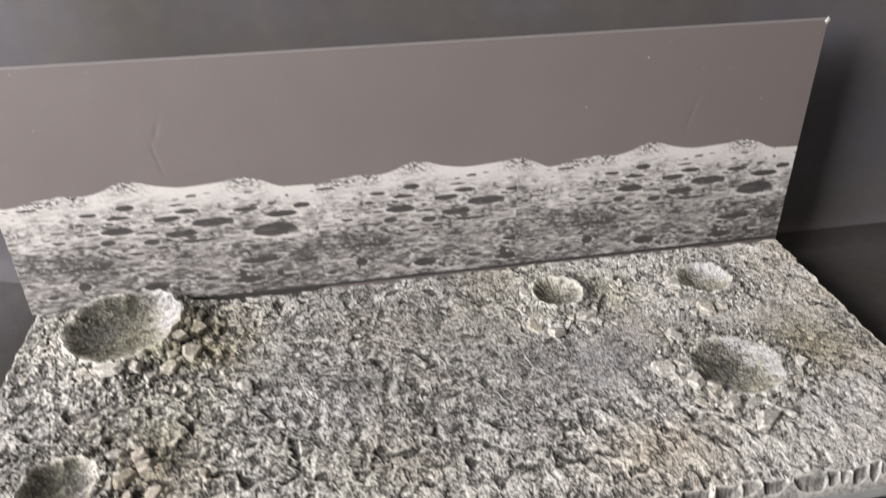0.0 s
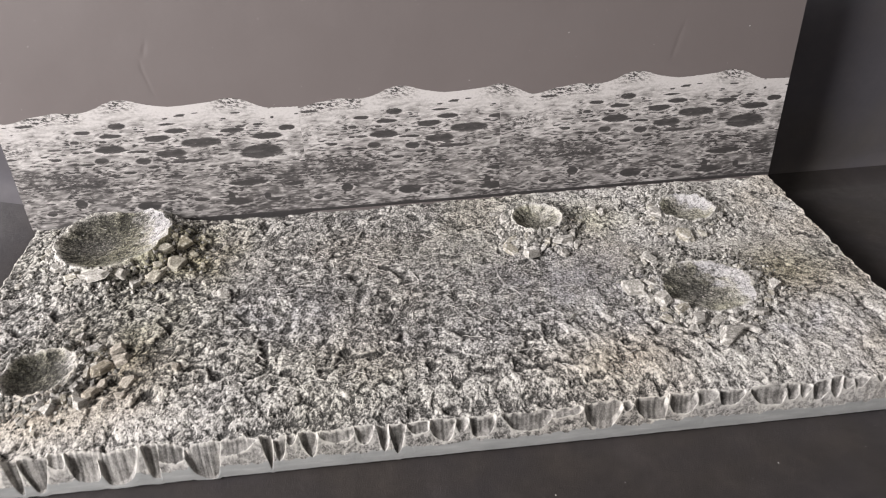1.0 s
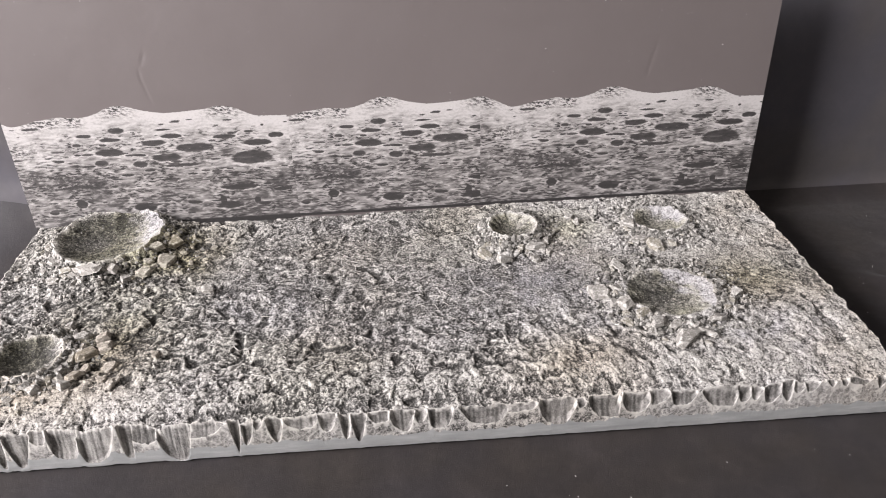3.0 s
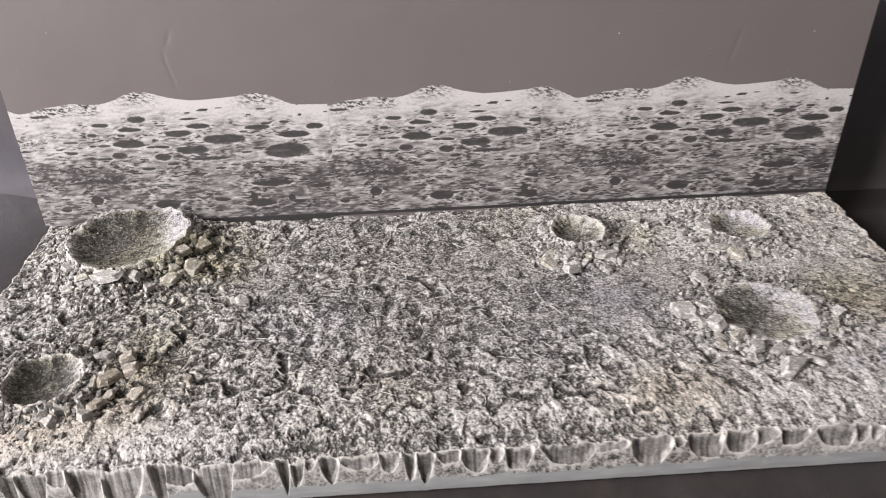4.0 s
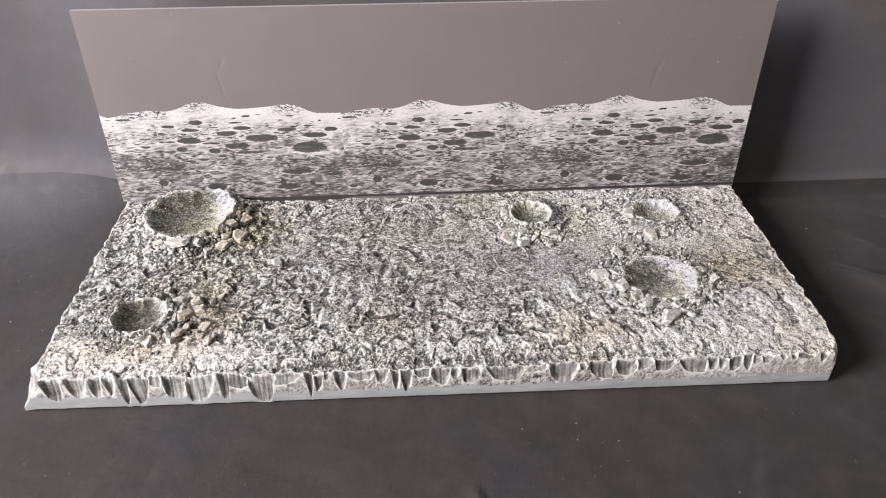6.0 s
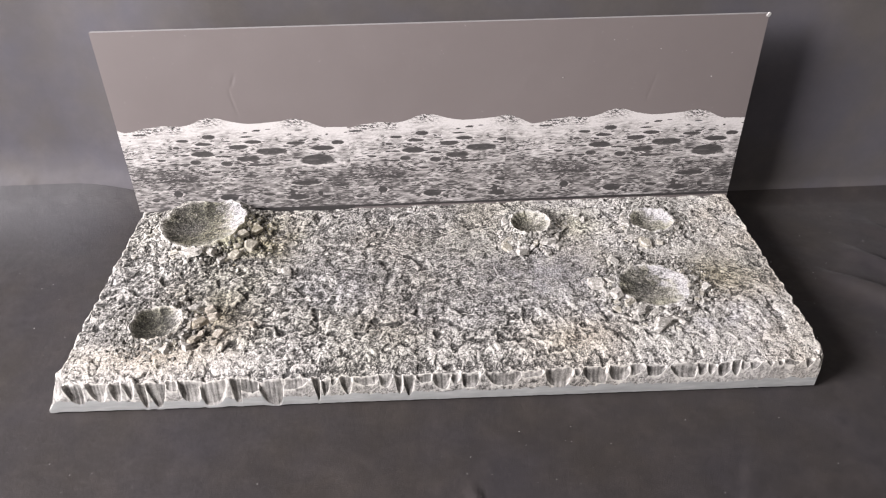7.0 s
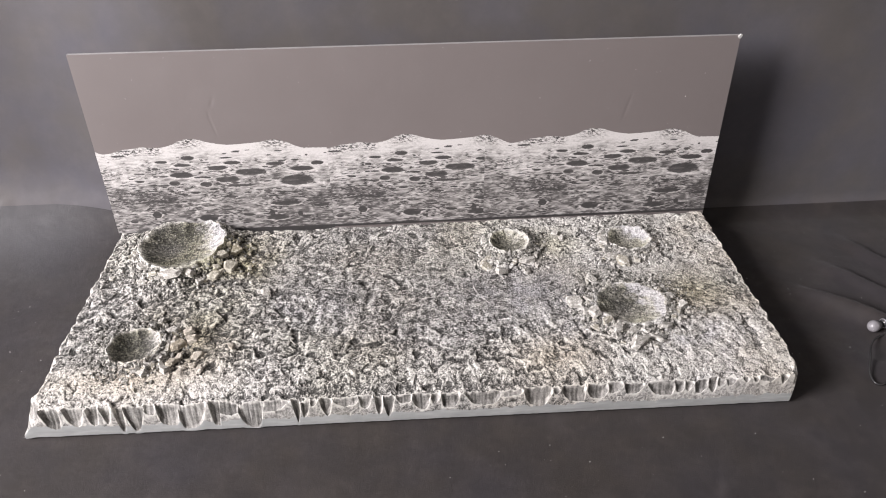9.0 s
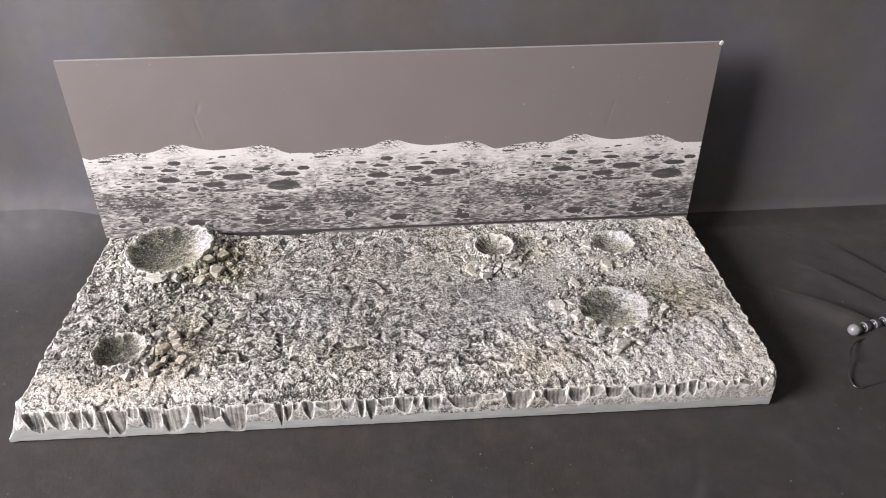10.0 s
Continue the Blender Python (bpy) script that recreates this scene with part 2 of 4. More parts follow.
def gnoise(x, y, seed):
    """Gradient noise, about -0.7 to 0.7, of arrays."""
    rng = np.random.RandomState(seed)
    perm = np.concatenate([rng.permutation(256)] * 3)
    ang = rng.rand(256) * 2 * np.pi
    gx, gy = np.cos(ang), np.sin(ang)
    xi, yi = np.floor(x).astype(int), np.floor(y).astype(int)
    xf, yf = x - xi, y - yi
    xi, yi = xi & 255, yi & 255
    u, v = xf * xf * xf * (xf * (xf * 6 - 15) + 10), yf * yf * yf * (yf * (yf * 6 - 15) + 10)

    def corner(dx, dy):
        k = perm[perm[xi + dx] + yi + dy]
        return gx[k] * (xf - dx) + gy[k] * (yf - dy)
    a = corner(0, 0) * (1 - u) + corner(1, 0) * u
    b = corner(0, 1) * (1 - u) + corner(1, 1) * u
    return a * (1 - v) + b * v


def fbm(x, y, seed, octaves=4, gain=0.55):
    total, amp = np.zeros_like(x), 1.0
    for k in range(octaves):
        total, amp = total + amp * gnoise(x * 2 ** k + 13.7 * k, y * 2 ** k - 7.3 * k, seed + k), amp * gain
    return total


def cells(x, y, seed):
    """Cell noise: a random value by cell, and the distance to the cell's edge."""
    rng = np.random.RandomState(seed)
    jx, jy, val = rng.rand(64, 64), rng.rand(64, 64), rng.rand(64, 64)
    xi, yi = np.floor(x).astype(int), np.floor(y).astype(int)
    f1, f2, out = np.full_like(x, 9.0), np.full_like(x, 9.0), np.zeros_like(x)
    for ox in (-1, 0, 1):
        for oy in (-1, 0, 1):
            cx, cy = xi + ox, yi + oy
            i, j = cx & 63, cy & 63
            d = np.hypot(cx + jx[i, j] - x, cy + jy[i, j] - y)
            near = d < f1
            f2 = np.where(near, f1, np.minimum(f2, d))
            out = np.where(near, val[i, j], out)
            f1 = np.where(near, d, f1)
    return out, f2 - f1


def smooth(a, b, x):
    s = np.clip((x - a) / (b - a), 0, 1)
    return s * s * (3 - 2 * s)


# ---- the room, plain, around the table ----
def room():
    x0, x1, y0, y1, z0, z1 = ROOM
    th = 0.12
    a, b, c, d = WIN
    tagged(part("floor", box_bm(x0 - th, x1 + th, y0 - th, y1 + th, z0 - 0.1, z0), FLOOR), "brown wooden floor below the table", "floor", kind="structure")
    tagged(part("ceiling", box_bm(x0 - th, x1 + th, y0 - th, y1 + th, z1, z1 + 0.1), WALL), "plain pale painted ceiling", "ceiling", kind="structure")
    tagged(part("wall_north", box_bm(x0, x1, y1, y1 + th, z0, z1), WALL), "plain pale painted wall behind the cloth", "wall", kind="structure")
    tagged(part("wall_south", box_bm(x0, x1, y0 - th, y0, z0, z1), WALL), "plain pale painted wall", "wall", kind="structure")
    tagged(part("wall_east", box_bm(x1, x1 + th, y0 - th, y1 + th, z0, z1), WALL), "plain pale painted wall", "wall", kind="structure")
    bm = bmesh.new()
    for lo in ((y0 - th, a, z0, z1), (b, y1 + th, z0, z1), (a, b, z0, c), (a, b, d, z1)):
        piece = box_bm(x0 - th, x0, *lo)
        me = bpy.data.meshes.new("piece")
        piece.to_mesh(me)
        piece.free()
        bm.from_mesh(me)
        bpy.data.meshes.remove(me)
    tagged(part("wall_west", bm, WALL), "plain pale painted wall with a window opening", "wall", kind="structure")


def table():
    ob = tagged(new("table"), "plain wooden table hidden below the black cloth", "table")
    part("tabletop", box_bm(-1.28, 1.28, -1.03, 0.05, -0.04, -0.0035, 0.004), FLOOR, ob)
    for x in (-1.2, 1.2):
        for y in (-0.95, -0.03):
            part("leg", box_bm(x - 0.03, x + 0.03, y - 0.03, y + 0.03, ROOM[4], -0.04, 0.003), FLOOR, ob)


# ---- black cloth over the table and up behind ----
def cloth_height(x, y):
    """Folds and slack of the cloth where it lies on the table."""
    z = 0.0024 * (fbm(x * 6, y * 6, 60, 4, 0.5) + 0.4) + 0.0005 * np.abs(gnoise(x * 26 + 2 * gnoise(x * 9, y * 9, 65), y * 34, 66)) ** 0.7
    free = smooth(0.40, 0.52, np.abs(x)) + smooth(-0.31, -0.40, y)
    for px, py, ang, length, wide, high in ((0.510, -0.164, -44, 0.066, 0.020, 0.015), (0.018, -0.410, -75, 0.018, 0.006, 0.003), (0.60, -0.075, -62, 0.07, 0.014, 0.006),
                                            (0.56, -0.130, -53, 0.07, 0.016, 0.008), (0.47, -0.235, -40, 0.05, 0.020, 0.003),
                                            (-0.20, -0.47, -50, 0.10, 0.010, 0.0022), (-0.62, -0.22, 60, 0.16, 0.020, 0.004),
                                            (0.25, -0.42, 65, 0.10, 0.014, 0.0015)):
        ca, sa = math.cos(radians(ang)), math.sin(radians(ang))
        s, d = (x - px) * ca + (y - py) * sa, -(x - px) * sa + (y - py) * ca
        z = z + high * np.exp(-(d / np.where(d > 0, 0.38 * wide, wide)) ** 2) * np.exp(-(s / length) ** 4)
    s, d = (x - 0.508) * 0.719 - (y + 0.152) * 0.695, (x - 0.508) * 0.695 + (y + 0.152) * 0.719
    z = z - 0.006 * np.exp(-(d / 0.0045) ** 2) * np.exp(-(s / 0.05) ** 4)
    return z * np.clip(free, 0, 1) * smooth(0.02, -0.04, y)


def cloths():
    xs = np.linspace(-1.3, 1.3, 700)
    foot, top = 0.058, 0.85
    # the table cloth rises behind in a wide sweep at one end and a tight one at the other; the drape hangs down behind it
    wide = smooth(-0.25, -0.5, xs)[None, :]
    bend, back = 0.03 + 0.075 * wide, foot + 0.045 * wide
    X, Y = np.meshgrid(xs, np.linspace(-1.05, -0.06, 320))
    arc = np.linspace(0, 0.95, 24)[:, None]
    f = np.linspace(0, 1, 14)[1:-1, None]
    Y2 = np.concatenate([-0.06 + (back - bend + 0.06) * f, back - bend + bend * np.sin(arc)])
    Z2 = np.concatenate([0 * f * bend, bend - bend * np.cos(arc)])
    P = np.concatenate([np.stack([X, Y, cloth_height(X, Y)], -1), np.stack([np.repeat(xs[None, :], len(Y2), 0), Y2, Z2 + cloth_height(X[:1], Y2)], -1)])
    P[..., 2] -= 0.0015
    # light gradient painted into the cloth's colour at its far end, up to the drape
    lint_or_light = 0.72 * smooth(-0.36, -0.52, P[..., 0]) * smooth(-0.13, 0.09, P[..., 1] + 0.03 * fbm(P[..., 0] * 9, P[..., 1] * 9, 72, 3))
    tagged(grid_mesh("table_cloth", P, CLOTH, floats=(("light_lift", lint_or_light),)), "black cloth with soft folds laid over the table", "cloth", kind="structure")
    arc = np.linspace(0.80, np.pi / 2, 14)[:, None]
    up = np.linspace(0, 1, 70)[1:, None]
    y = np.concatenate([back - bend + bend * np.sin(arc), back + 0.05 * up * (top - bend)]) + 0.002
    z = np.concatenate([bend - bend * np.cos(arc), bend + up * (top - bend)]) - 0.0025
    X = np.repeat(xs[None, :], len(z), 0)
    y = y + smooth(0.03, 0.25, z) * 0.007 * (fbm(X * 2.5, z * 1.2, 71, 3) + 0.35)
    tagged(grid_mesh("backdrop_drape", np.stack([X, y, z], -1), DRAPE), "dark grey drape hanging behind the board", "drape", kind="structure")


# ---- lunar base ----
SWING = -0.0125   # the base stands slightly turned to the board, radians
X0, X1, YF, YB = -0.389, 0.3845, -0.2915, -0.0045
# centre x, y, radius x, y, rim height, floor height
CRATERS = ((-0.286, -0.0500, 0.049, 0.051, 0.061, 0.0470), (-0.300, -0.2148, 0.027, 0.026, 0.0485, 0.0365), (0.110, -0.0636, 0.024, 0.024, 0.0555, 0.0455),
           (0.258, -0.0638, 0.027, 0.025, 0.053, 0.0455), (0.228, -0.183, 0.039, 0.035, 0.0500, 0.0440))
# front chips: first, last and lowest place along the edge and foot height, in mm
CHIPS_LEFT = ((-377, -357, -361, 12), (-353, -333, -343, 14), (-332, -321, -326, 14), (-319, -309, -314, 15), (-306, -297, -300, 4), (-295, -277, -290, 4), (-266, -245, -252, 10),
              (-246, -218, -237, 4), (-215, -207, -209, 7), (-190, -164, -172, 1), (-135, -128, -132, 5), (-127, -119, -125, 12), (-109, -97, -102, 12))
CHIPS_RIGHT = ((-72, -57, -65, 18), (-55, -47, -52, 11), (-47, -34, -43, 8), (-20, 1, -8, 14), (9, 28, 18, 15), (31, 70, 54, 16), (92, 122, 107, 12), (128, 154, 150, 15),
               (156, 179, 163, 17), (191, 213, 200, 20), (215, 244, 239, 17), (244, 255, 249, 19), (263, 279, 269, 17), (284, 297, 291, 23), (307, 320, 316, 27),
               (321, 329, 326, 26), (329, 348, 336, 27), (348, 362, 355, 23))


def billow(x, y, seed, octaves=1, gain=0.5):
    """Rounded lumps with sharp creases between them, about 0 to 1.3."""
    total, amp = np.zeros_like(x), 1.0
    for k in range(octaves):
        total, amp = total + amp * 2 * np.abs(gnoise(x * 2 ** k + 3.1 * k, y * 2 ** k - 5.7 * k, seed + k)), amp * gain
    return total


def blur(a, rows, cols):
    """Soft mean of an array over a number of rows and columns."""
    for axis, n in ((0, rows), (1, cols)):
        for _ in range(2):
            pad = [(0, 0), (0, 0)]
            pad[axis] = (n + 1, n)
            c = np.cumsum(np.pad(a, pad, mode="edge"), axis=axis)
            k, m = a.shape[axis], 2 * n + 1
            a = (np.take(c, np.arange(m, m + k), axis) - np.take(c, np.arange(k), axis)) / m
    return a


def spot(x, y, cx, cy, a, b):
    return np.exp(-((x - cx) / a) ** 2 - ((y - cy) / b) ** 2)


def crater_fields(x, y):
    """By crater: the ragged distance from its centre, 1 on the rim, and the plain one."""
    for k, (cx, cy, rx, ry, rim, low) in enumerate(CRATERS):
        a = np.arctan2((y - cy) / ry, (x - cx) / rx)
        wob = 1 + 0.11 * gnoise(np.cos(a) * 2.2 + 5 * k, np.sin(a) * 2.2 - 3 * k, 90 + k) + 0.05 * gnoise(np.cos(a) * 5 + k, np.sin(a) * 5, 95)
        r0 = np.hypot((x - cx) / rx, (y - cy) / ry)
        ragged = gnoise(x * 130, y * 130, 97) + 0.6 * gnoise(x * 290, y * 290, 98)
        notch = gnoise(np.cos(a) * 3.0 + 2 * k, np.sin(a) * 3.0 + k, 190 + k)
        yield k, cx, cy, rx, ry, rim + 0.003 * notch, low, r0 / (wob + 0.05 * ragged * smooth(0.92, 1.04, r0 / wob)), r0 / wob


def dusty(x, y):
    """Places where fine plaster dust lies smooth between the lumps."""
    spots = ((0.165, -0.125, 0.035, 0.025), (0.115, -0.165, 0.05, 0.025), (0.30, -0.125, 0.03, 0.02), (-0.16, -0.10, 0.03, 0.03), (0.02, -0.09, 0.04, 0.02), (-0.27, -0.262, 0.07, 0.016), (-0.345, -0.235, 0.025, 0.03))
    total = sum(spot(x, y, *p) for p in spots)
    return np.clip(total * (0.9 + 1.4 * fbm(x * 45, y * 45, 88, 3)), 0, 1)


def ground(x, y):
    """Height of the top: swells, dabbed lumps, dragged runs and craters."""
    wx, wy = x + 0.0045 * fbm(x * 70, y * 70, 5, 2), y + 0.0045 * fbm(x * 70, y * 70, 9, 2)
    right = smooth(0.0, 0.3, x)
    dragged = smooth(0.02, 0.10, x) * smooth(-0.15, -0.20, y) * (1 - 0.6 * smooth(0.20, 0.27, x)) + 0.45 * smooth(0.28, 0.34, x)
    dabbed = np.clip(0.42 + 0.45 * smooth(-0.03, -0.20, x) + 0.5 * smooth(-0.17, -0.245, y) - 0.35 * smooth(0.03, 0.13, x) * smooth(-0.09, -0.13, y) + 0.5 * fbm(x * 17, y * 17, 27, 2), 0.15, 1.0)
    z = 0.0412 + 0.0026 * fbm(x * 9, y * 9, 21, 2) + 0.0015 * smooth(-0.05, -0.02, y) - 0.007 * smooth(-0.262, -0.287, y) + 0.004 * smooth(-0.05, 0.15, x) * smooth(-0.29, -0.18, y)
    calm, inside, rimmed = np.zeros_like(x), np.zeros_like(x), np.zeros_like(x)
    for k, cx, cy, rx, ry, rim, low, r, r0 in crater_fields(x, y):
        bowl = low + (rim - low) * np.clip(r, 0, 1.0) ** 2.2
        out = z + (rim - z) * np.exp(-np.maximum(r - 1, 0) * 3.1)
        z = np.where(r < 1, np.minimum(bowl, rim), out)
        inside = np.maximum(inside, 1 - smooth(0.94, 1.08, r))
        rimmed = np.maximum(rimmed, np.exp(-((r - 1.04) / 0.10) ** 2))
        calm = np.maximum(calm, np.exp(-np.maximum(r - 1, 0) * 1.5))
    amp = (1 - inside) * (1 - 0.35 * rimmed) * (1 - 0.5 * dusty(x, y))
    v3, e3 = cells(wx * 105, wy * 105, 55)
    v4, e4 = cells(wx * 235 + 5, wy * 235, 56)
    lumps = 0.0025 * (0.4 + dabbed) * fbm(wx * 36, wy * 38, 31, 5, 0.54) + 0.0007 * dabbed * billow(wx * 105, wy * 110, 34, 2, 0.6)
    lumps = lumps + 0.0012 * dabbed * (v3 - 0.35) * smooth(0.0, 0.30, e3) * smooth(0.35, 0.6, v3) + 0.0008 * (0.5 + 0.5 * dabbed) * (v4 - 0.4) * smooth(0.0, 0.3, e4)
    # runs where the plaster was dragged towards the front
    ra, rb = wx * 0.87 + wy * 0.49, wy * 0.87 - wx * 0.49
    runs = 0.0024 * dragged * (fbm(ra * 38, rb * 17, 101, 4, 0.62) + 0.2) + 0.0010 * (0.2 + dragged) * fbm(ra * 120, rb * 70, 104, 2)
    pits = smooth(0.20, 0.42, gnoise(wx * 62 + 9, wy * 66, 53)) * (0.35 + 0.65 * dabbed)
    pit = spot(x, y, -0.066, -0.118, 0.005, 0.004) + 0.5 * np.exp(-((x + 0.062 - 0.2 * (y + 0.15)) / 0.004) ** 2 - ((y + 0.145) / 0.02) ** 2) + 0.8 * spot(x, y, -0.215, -0.243, 0.006, 0.004)
    fibre = np.exp(-(gnoise(wx * 95, wy * 85, 47) / 0.035) ** 2) * smooth(0.02, 0.25, gnoise(x * 48, y * 48, 48)) * (1 - inside)
    grain = gnoise(x * 560, y * 560, 66) + 0.6 * gnoise(x * 1050, y * 1050, 67)
    z = z + amp * (lumps + runs - 0.0008 - 0.0022 * pits + 0.0005 * fibre) - 0.005 * pit
    # crumbled crust round the craters
    crumbly = smooth(0.03, 0.09, x) * smooth(-0.16, -0.10, y) * smooth(-0.25, 0.2, fbm(x * 30, y * 30, 57, 2) + 0.1)
    crumb = np.clip(1.3 * calm - 0.15 + 0.75 * crumbly + 0.4 * (dabbed - 0.4), 0.08, 1) * (1 - inside) * (1 - 0.6 * dusty(x, y))
    v1, e1 = cells(wx * 150, wy * 150, 58)
    v2, e2 = cells(wx * 340 + 3, wy * 340, 59)
    z = z + crumb * (0.0025 * (v1 - 0.4) * smooth(0.0, 0.25, e1) + 0.0013 * (v2 - 0.4) * smooth(0.0, 0.25, e2))
    return z + grain * (0.00030 + 0.00030 * (1 - inside)) + 0.0006 * inside * fbm(x * 300, y * 300, 68, 2)


def paint(x, y, z):
    """Dry-brushing by how far each place stands proud of its surroundings, with painted light and shade and the colour
    washes.
    """
    right = smooth(0.0, 0.3, x)
    inside, rim_white, calm, brushed_lit, floor_shade = (np.zeros_like(x) for _ in range(5))
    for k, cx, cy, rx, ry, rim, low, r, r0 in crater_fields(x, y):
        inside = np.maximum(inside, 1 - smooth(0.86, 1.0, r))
        # bowl and rim side facing the window: brushed white, with its light painted in
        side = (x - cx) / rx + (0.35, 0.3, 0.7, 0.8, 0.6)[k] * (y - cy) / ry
        brushed_lit = brushed_lit + (r < 1.0) * smooth(0.15, 0.95, side + 0.5 * fbm(x * 90, y * 120, 99, 2)) * (1.0, 0.6, 0.6, 1.2, 1.7)[k]
        # light and shade painted in: floors paler front right, darker back left
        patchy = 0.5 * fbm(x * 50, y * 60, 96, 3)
        floor_shade = floor_shade + (r < 1.0) * ((0.17, 0.04, -0.06, -0.06, 0.12)[k] * smooth(-0.1, 0.45, (x - cx) / rx * 0.6 - (y - cy) / ry * 0.5 + patchy) - 0.11 * smooth(0.05, 0.5, (y - cy) / ry * 0.7 - (x - cx) / rx * 0.7 + patchy))
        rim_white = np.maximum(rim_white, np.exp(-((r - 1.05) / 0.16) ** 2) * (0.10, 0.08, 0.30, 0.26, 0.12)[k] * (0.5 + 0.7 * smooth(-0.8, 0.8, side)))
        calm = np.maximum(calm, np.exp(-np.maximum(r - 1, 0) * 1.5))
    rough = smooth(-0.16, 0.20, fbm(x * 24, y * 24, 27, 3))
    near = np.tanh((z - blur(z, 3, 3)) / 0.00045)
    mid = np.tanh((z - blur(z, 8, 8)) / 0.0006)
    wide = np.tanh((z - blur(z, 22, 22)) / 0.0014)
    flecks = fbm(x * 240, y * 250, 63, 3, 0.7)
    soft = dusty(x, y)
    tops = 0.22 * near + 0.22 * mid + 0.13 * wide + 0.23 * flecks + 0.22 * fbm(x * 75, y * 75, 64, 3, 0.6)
    wear_and_light = 0.452 + 0.04 * rough + 0.05 * soft + 0.84 * tops * (1 - 0.55 * inside) * (1 - 0.45 * soft) + rim_white - 0.07 * np.clip(1.3 * calm - 0.45, 0, 1) * (1 - inside)
    # bowls darkened in colour for the shade inside them
    wear_and_light = wear_and_light + inside * (0.26 * brushed_lit - 0.11 + floor_shade + 0.06 * gnoise(x * 60, y * 260, 98))
    # pale and dark patches; paler rightwards in colour to offset the window's falloff
    wear_and_light = wear_and_light + 0.08 * smooth(-0.17, -0.285, y) + 0.05 * smooth(-0.13, -0.03, y) + 0.10 * fbm(x * 13, y * 13, 111, 2) + 0.10 * fbm(x * 38, y * 38, 113, 3, 0.6) + 0.05 * right + 0.10 * right * smooth(-0.16, -0.24, y) + 0.06 * smooth(0.27, 0.36, x) + 0.19 * smooth(0.0, 0.12, x) * smooth(-0.16, -0.09, y) + 0.10 * smooth(0.05, 0.2, x) * smooth(-0.15, -0.2, y) + 0.04 * right + 0.27 * smooth(-0.13, -0.22, x) * smooth(-0.232, -0.262, y) - 0.10 * spot(x, y, -0.235, -0.218, 0.035, 0.022) - 0.06 * spot(x, y, -0.205, -0.075, 0.03, 0.03)

    def at(cx, cy, a, b):
        return spot(x, y, cx, cy, a, b)
    close = at(-0.228, -0.07, 0.045, 0.05) + 0.5 * at(-0.255, -0.19, 0.04, 0.04)
    green = (1 - np.clip(brushed_lit, 0, 1)) * np.clip(0.8 * inside * (0.75 + gnoise(x * 30, y * 30, 121)) + 0.6 * at(0.305, -0.16, 0.04, 0.03) + 0.6 * at(0.165, -0.06, 0.03, 0.03) + 1.6 * close * (0.65 + gnoise(x * 40, y * 40, 122)) + 0.2 * smooth(0.1, 0.5, fbm(x * 7, y * 7, 131, 2)), 0, 1)
    brown = 0.25 * smooth(0.05, 0.45, fbm(x * 9 + 4, y * 9, 141, 2)) + 0.5 * smooth(0.28, 0.35, x) * (0.6 + fbm(x * 25, y * 25, 142, 2)) + 0.9 * at(-0.24, -0.22, 0.035, 0.03)
    brown = np.clip(brown + 0.6 * at(0.30, -0.17, 0.035, 0.04) + 0.8 * at(-0.30, -0.26, 0.08, 0.02) + 0.7 * at(0.13, -0.25, 0.05, 0.025) + 0.5 * at(-0.20, -0.08, 0.03, 0.03), 0, 1.4) * (1 - 0.5 * inside)
    blue = 1.0 * at(0.12, -0.16, 0.08, 0.05) + 0.9 * at(0.29, -0.235, 0.05, 0.03) + 0.8 * at(-0.12, -0.16, 0.06, 0.04) + 0.7 * at(0.0, -0.21, 0.07, 0.02)
    blue = np.clip((blue + 1.1 * brushed_lit + 0.3 * smooth(0.0, 0.4, fbm(x * 8, y * 8 + 9, 151, 2))) * (0.7 + 1.2 * gnoise(x * 50, y * 50, 152)) * (1 - green * (1 - brushed_lit)), 0, 1)
    wear_and_light = 0.5 + 0.46 * np.tanh((wear_and_light - 0.5) / 0.46)
    return np.clip(wear_and_light, 0, 1.05), np.stack([brown, green, blue], -1), inside * (1 - 0.75 * np.clip(brushed_lit, 0, 1))


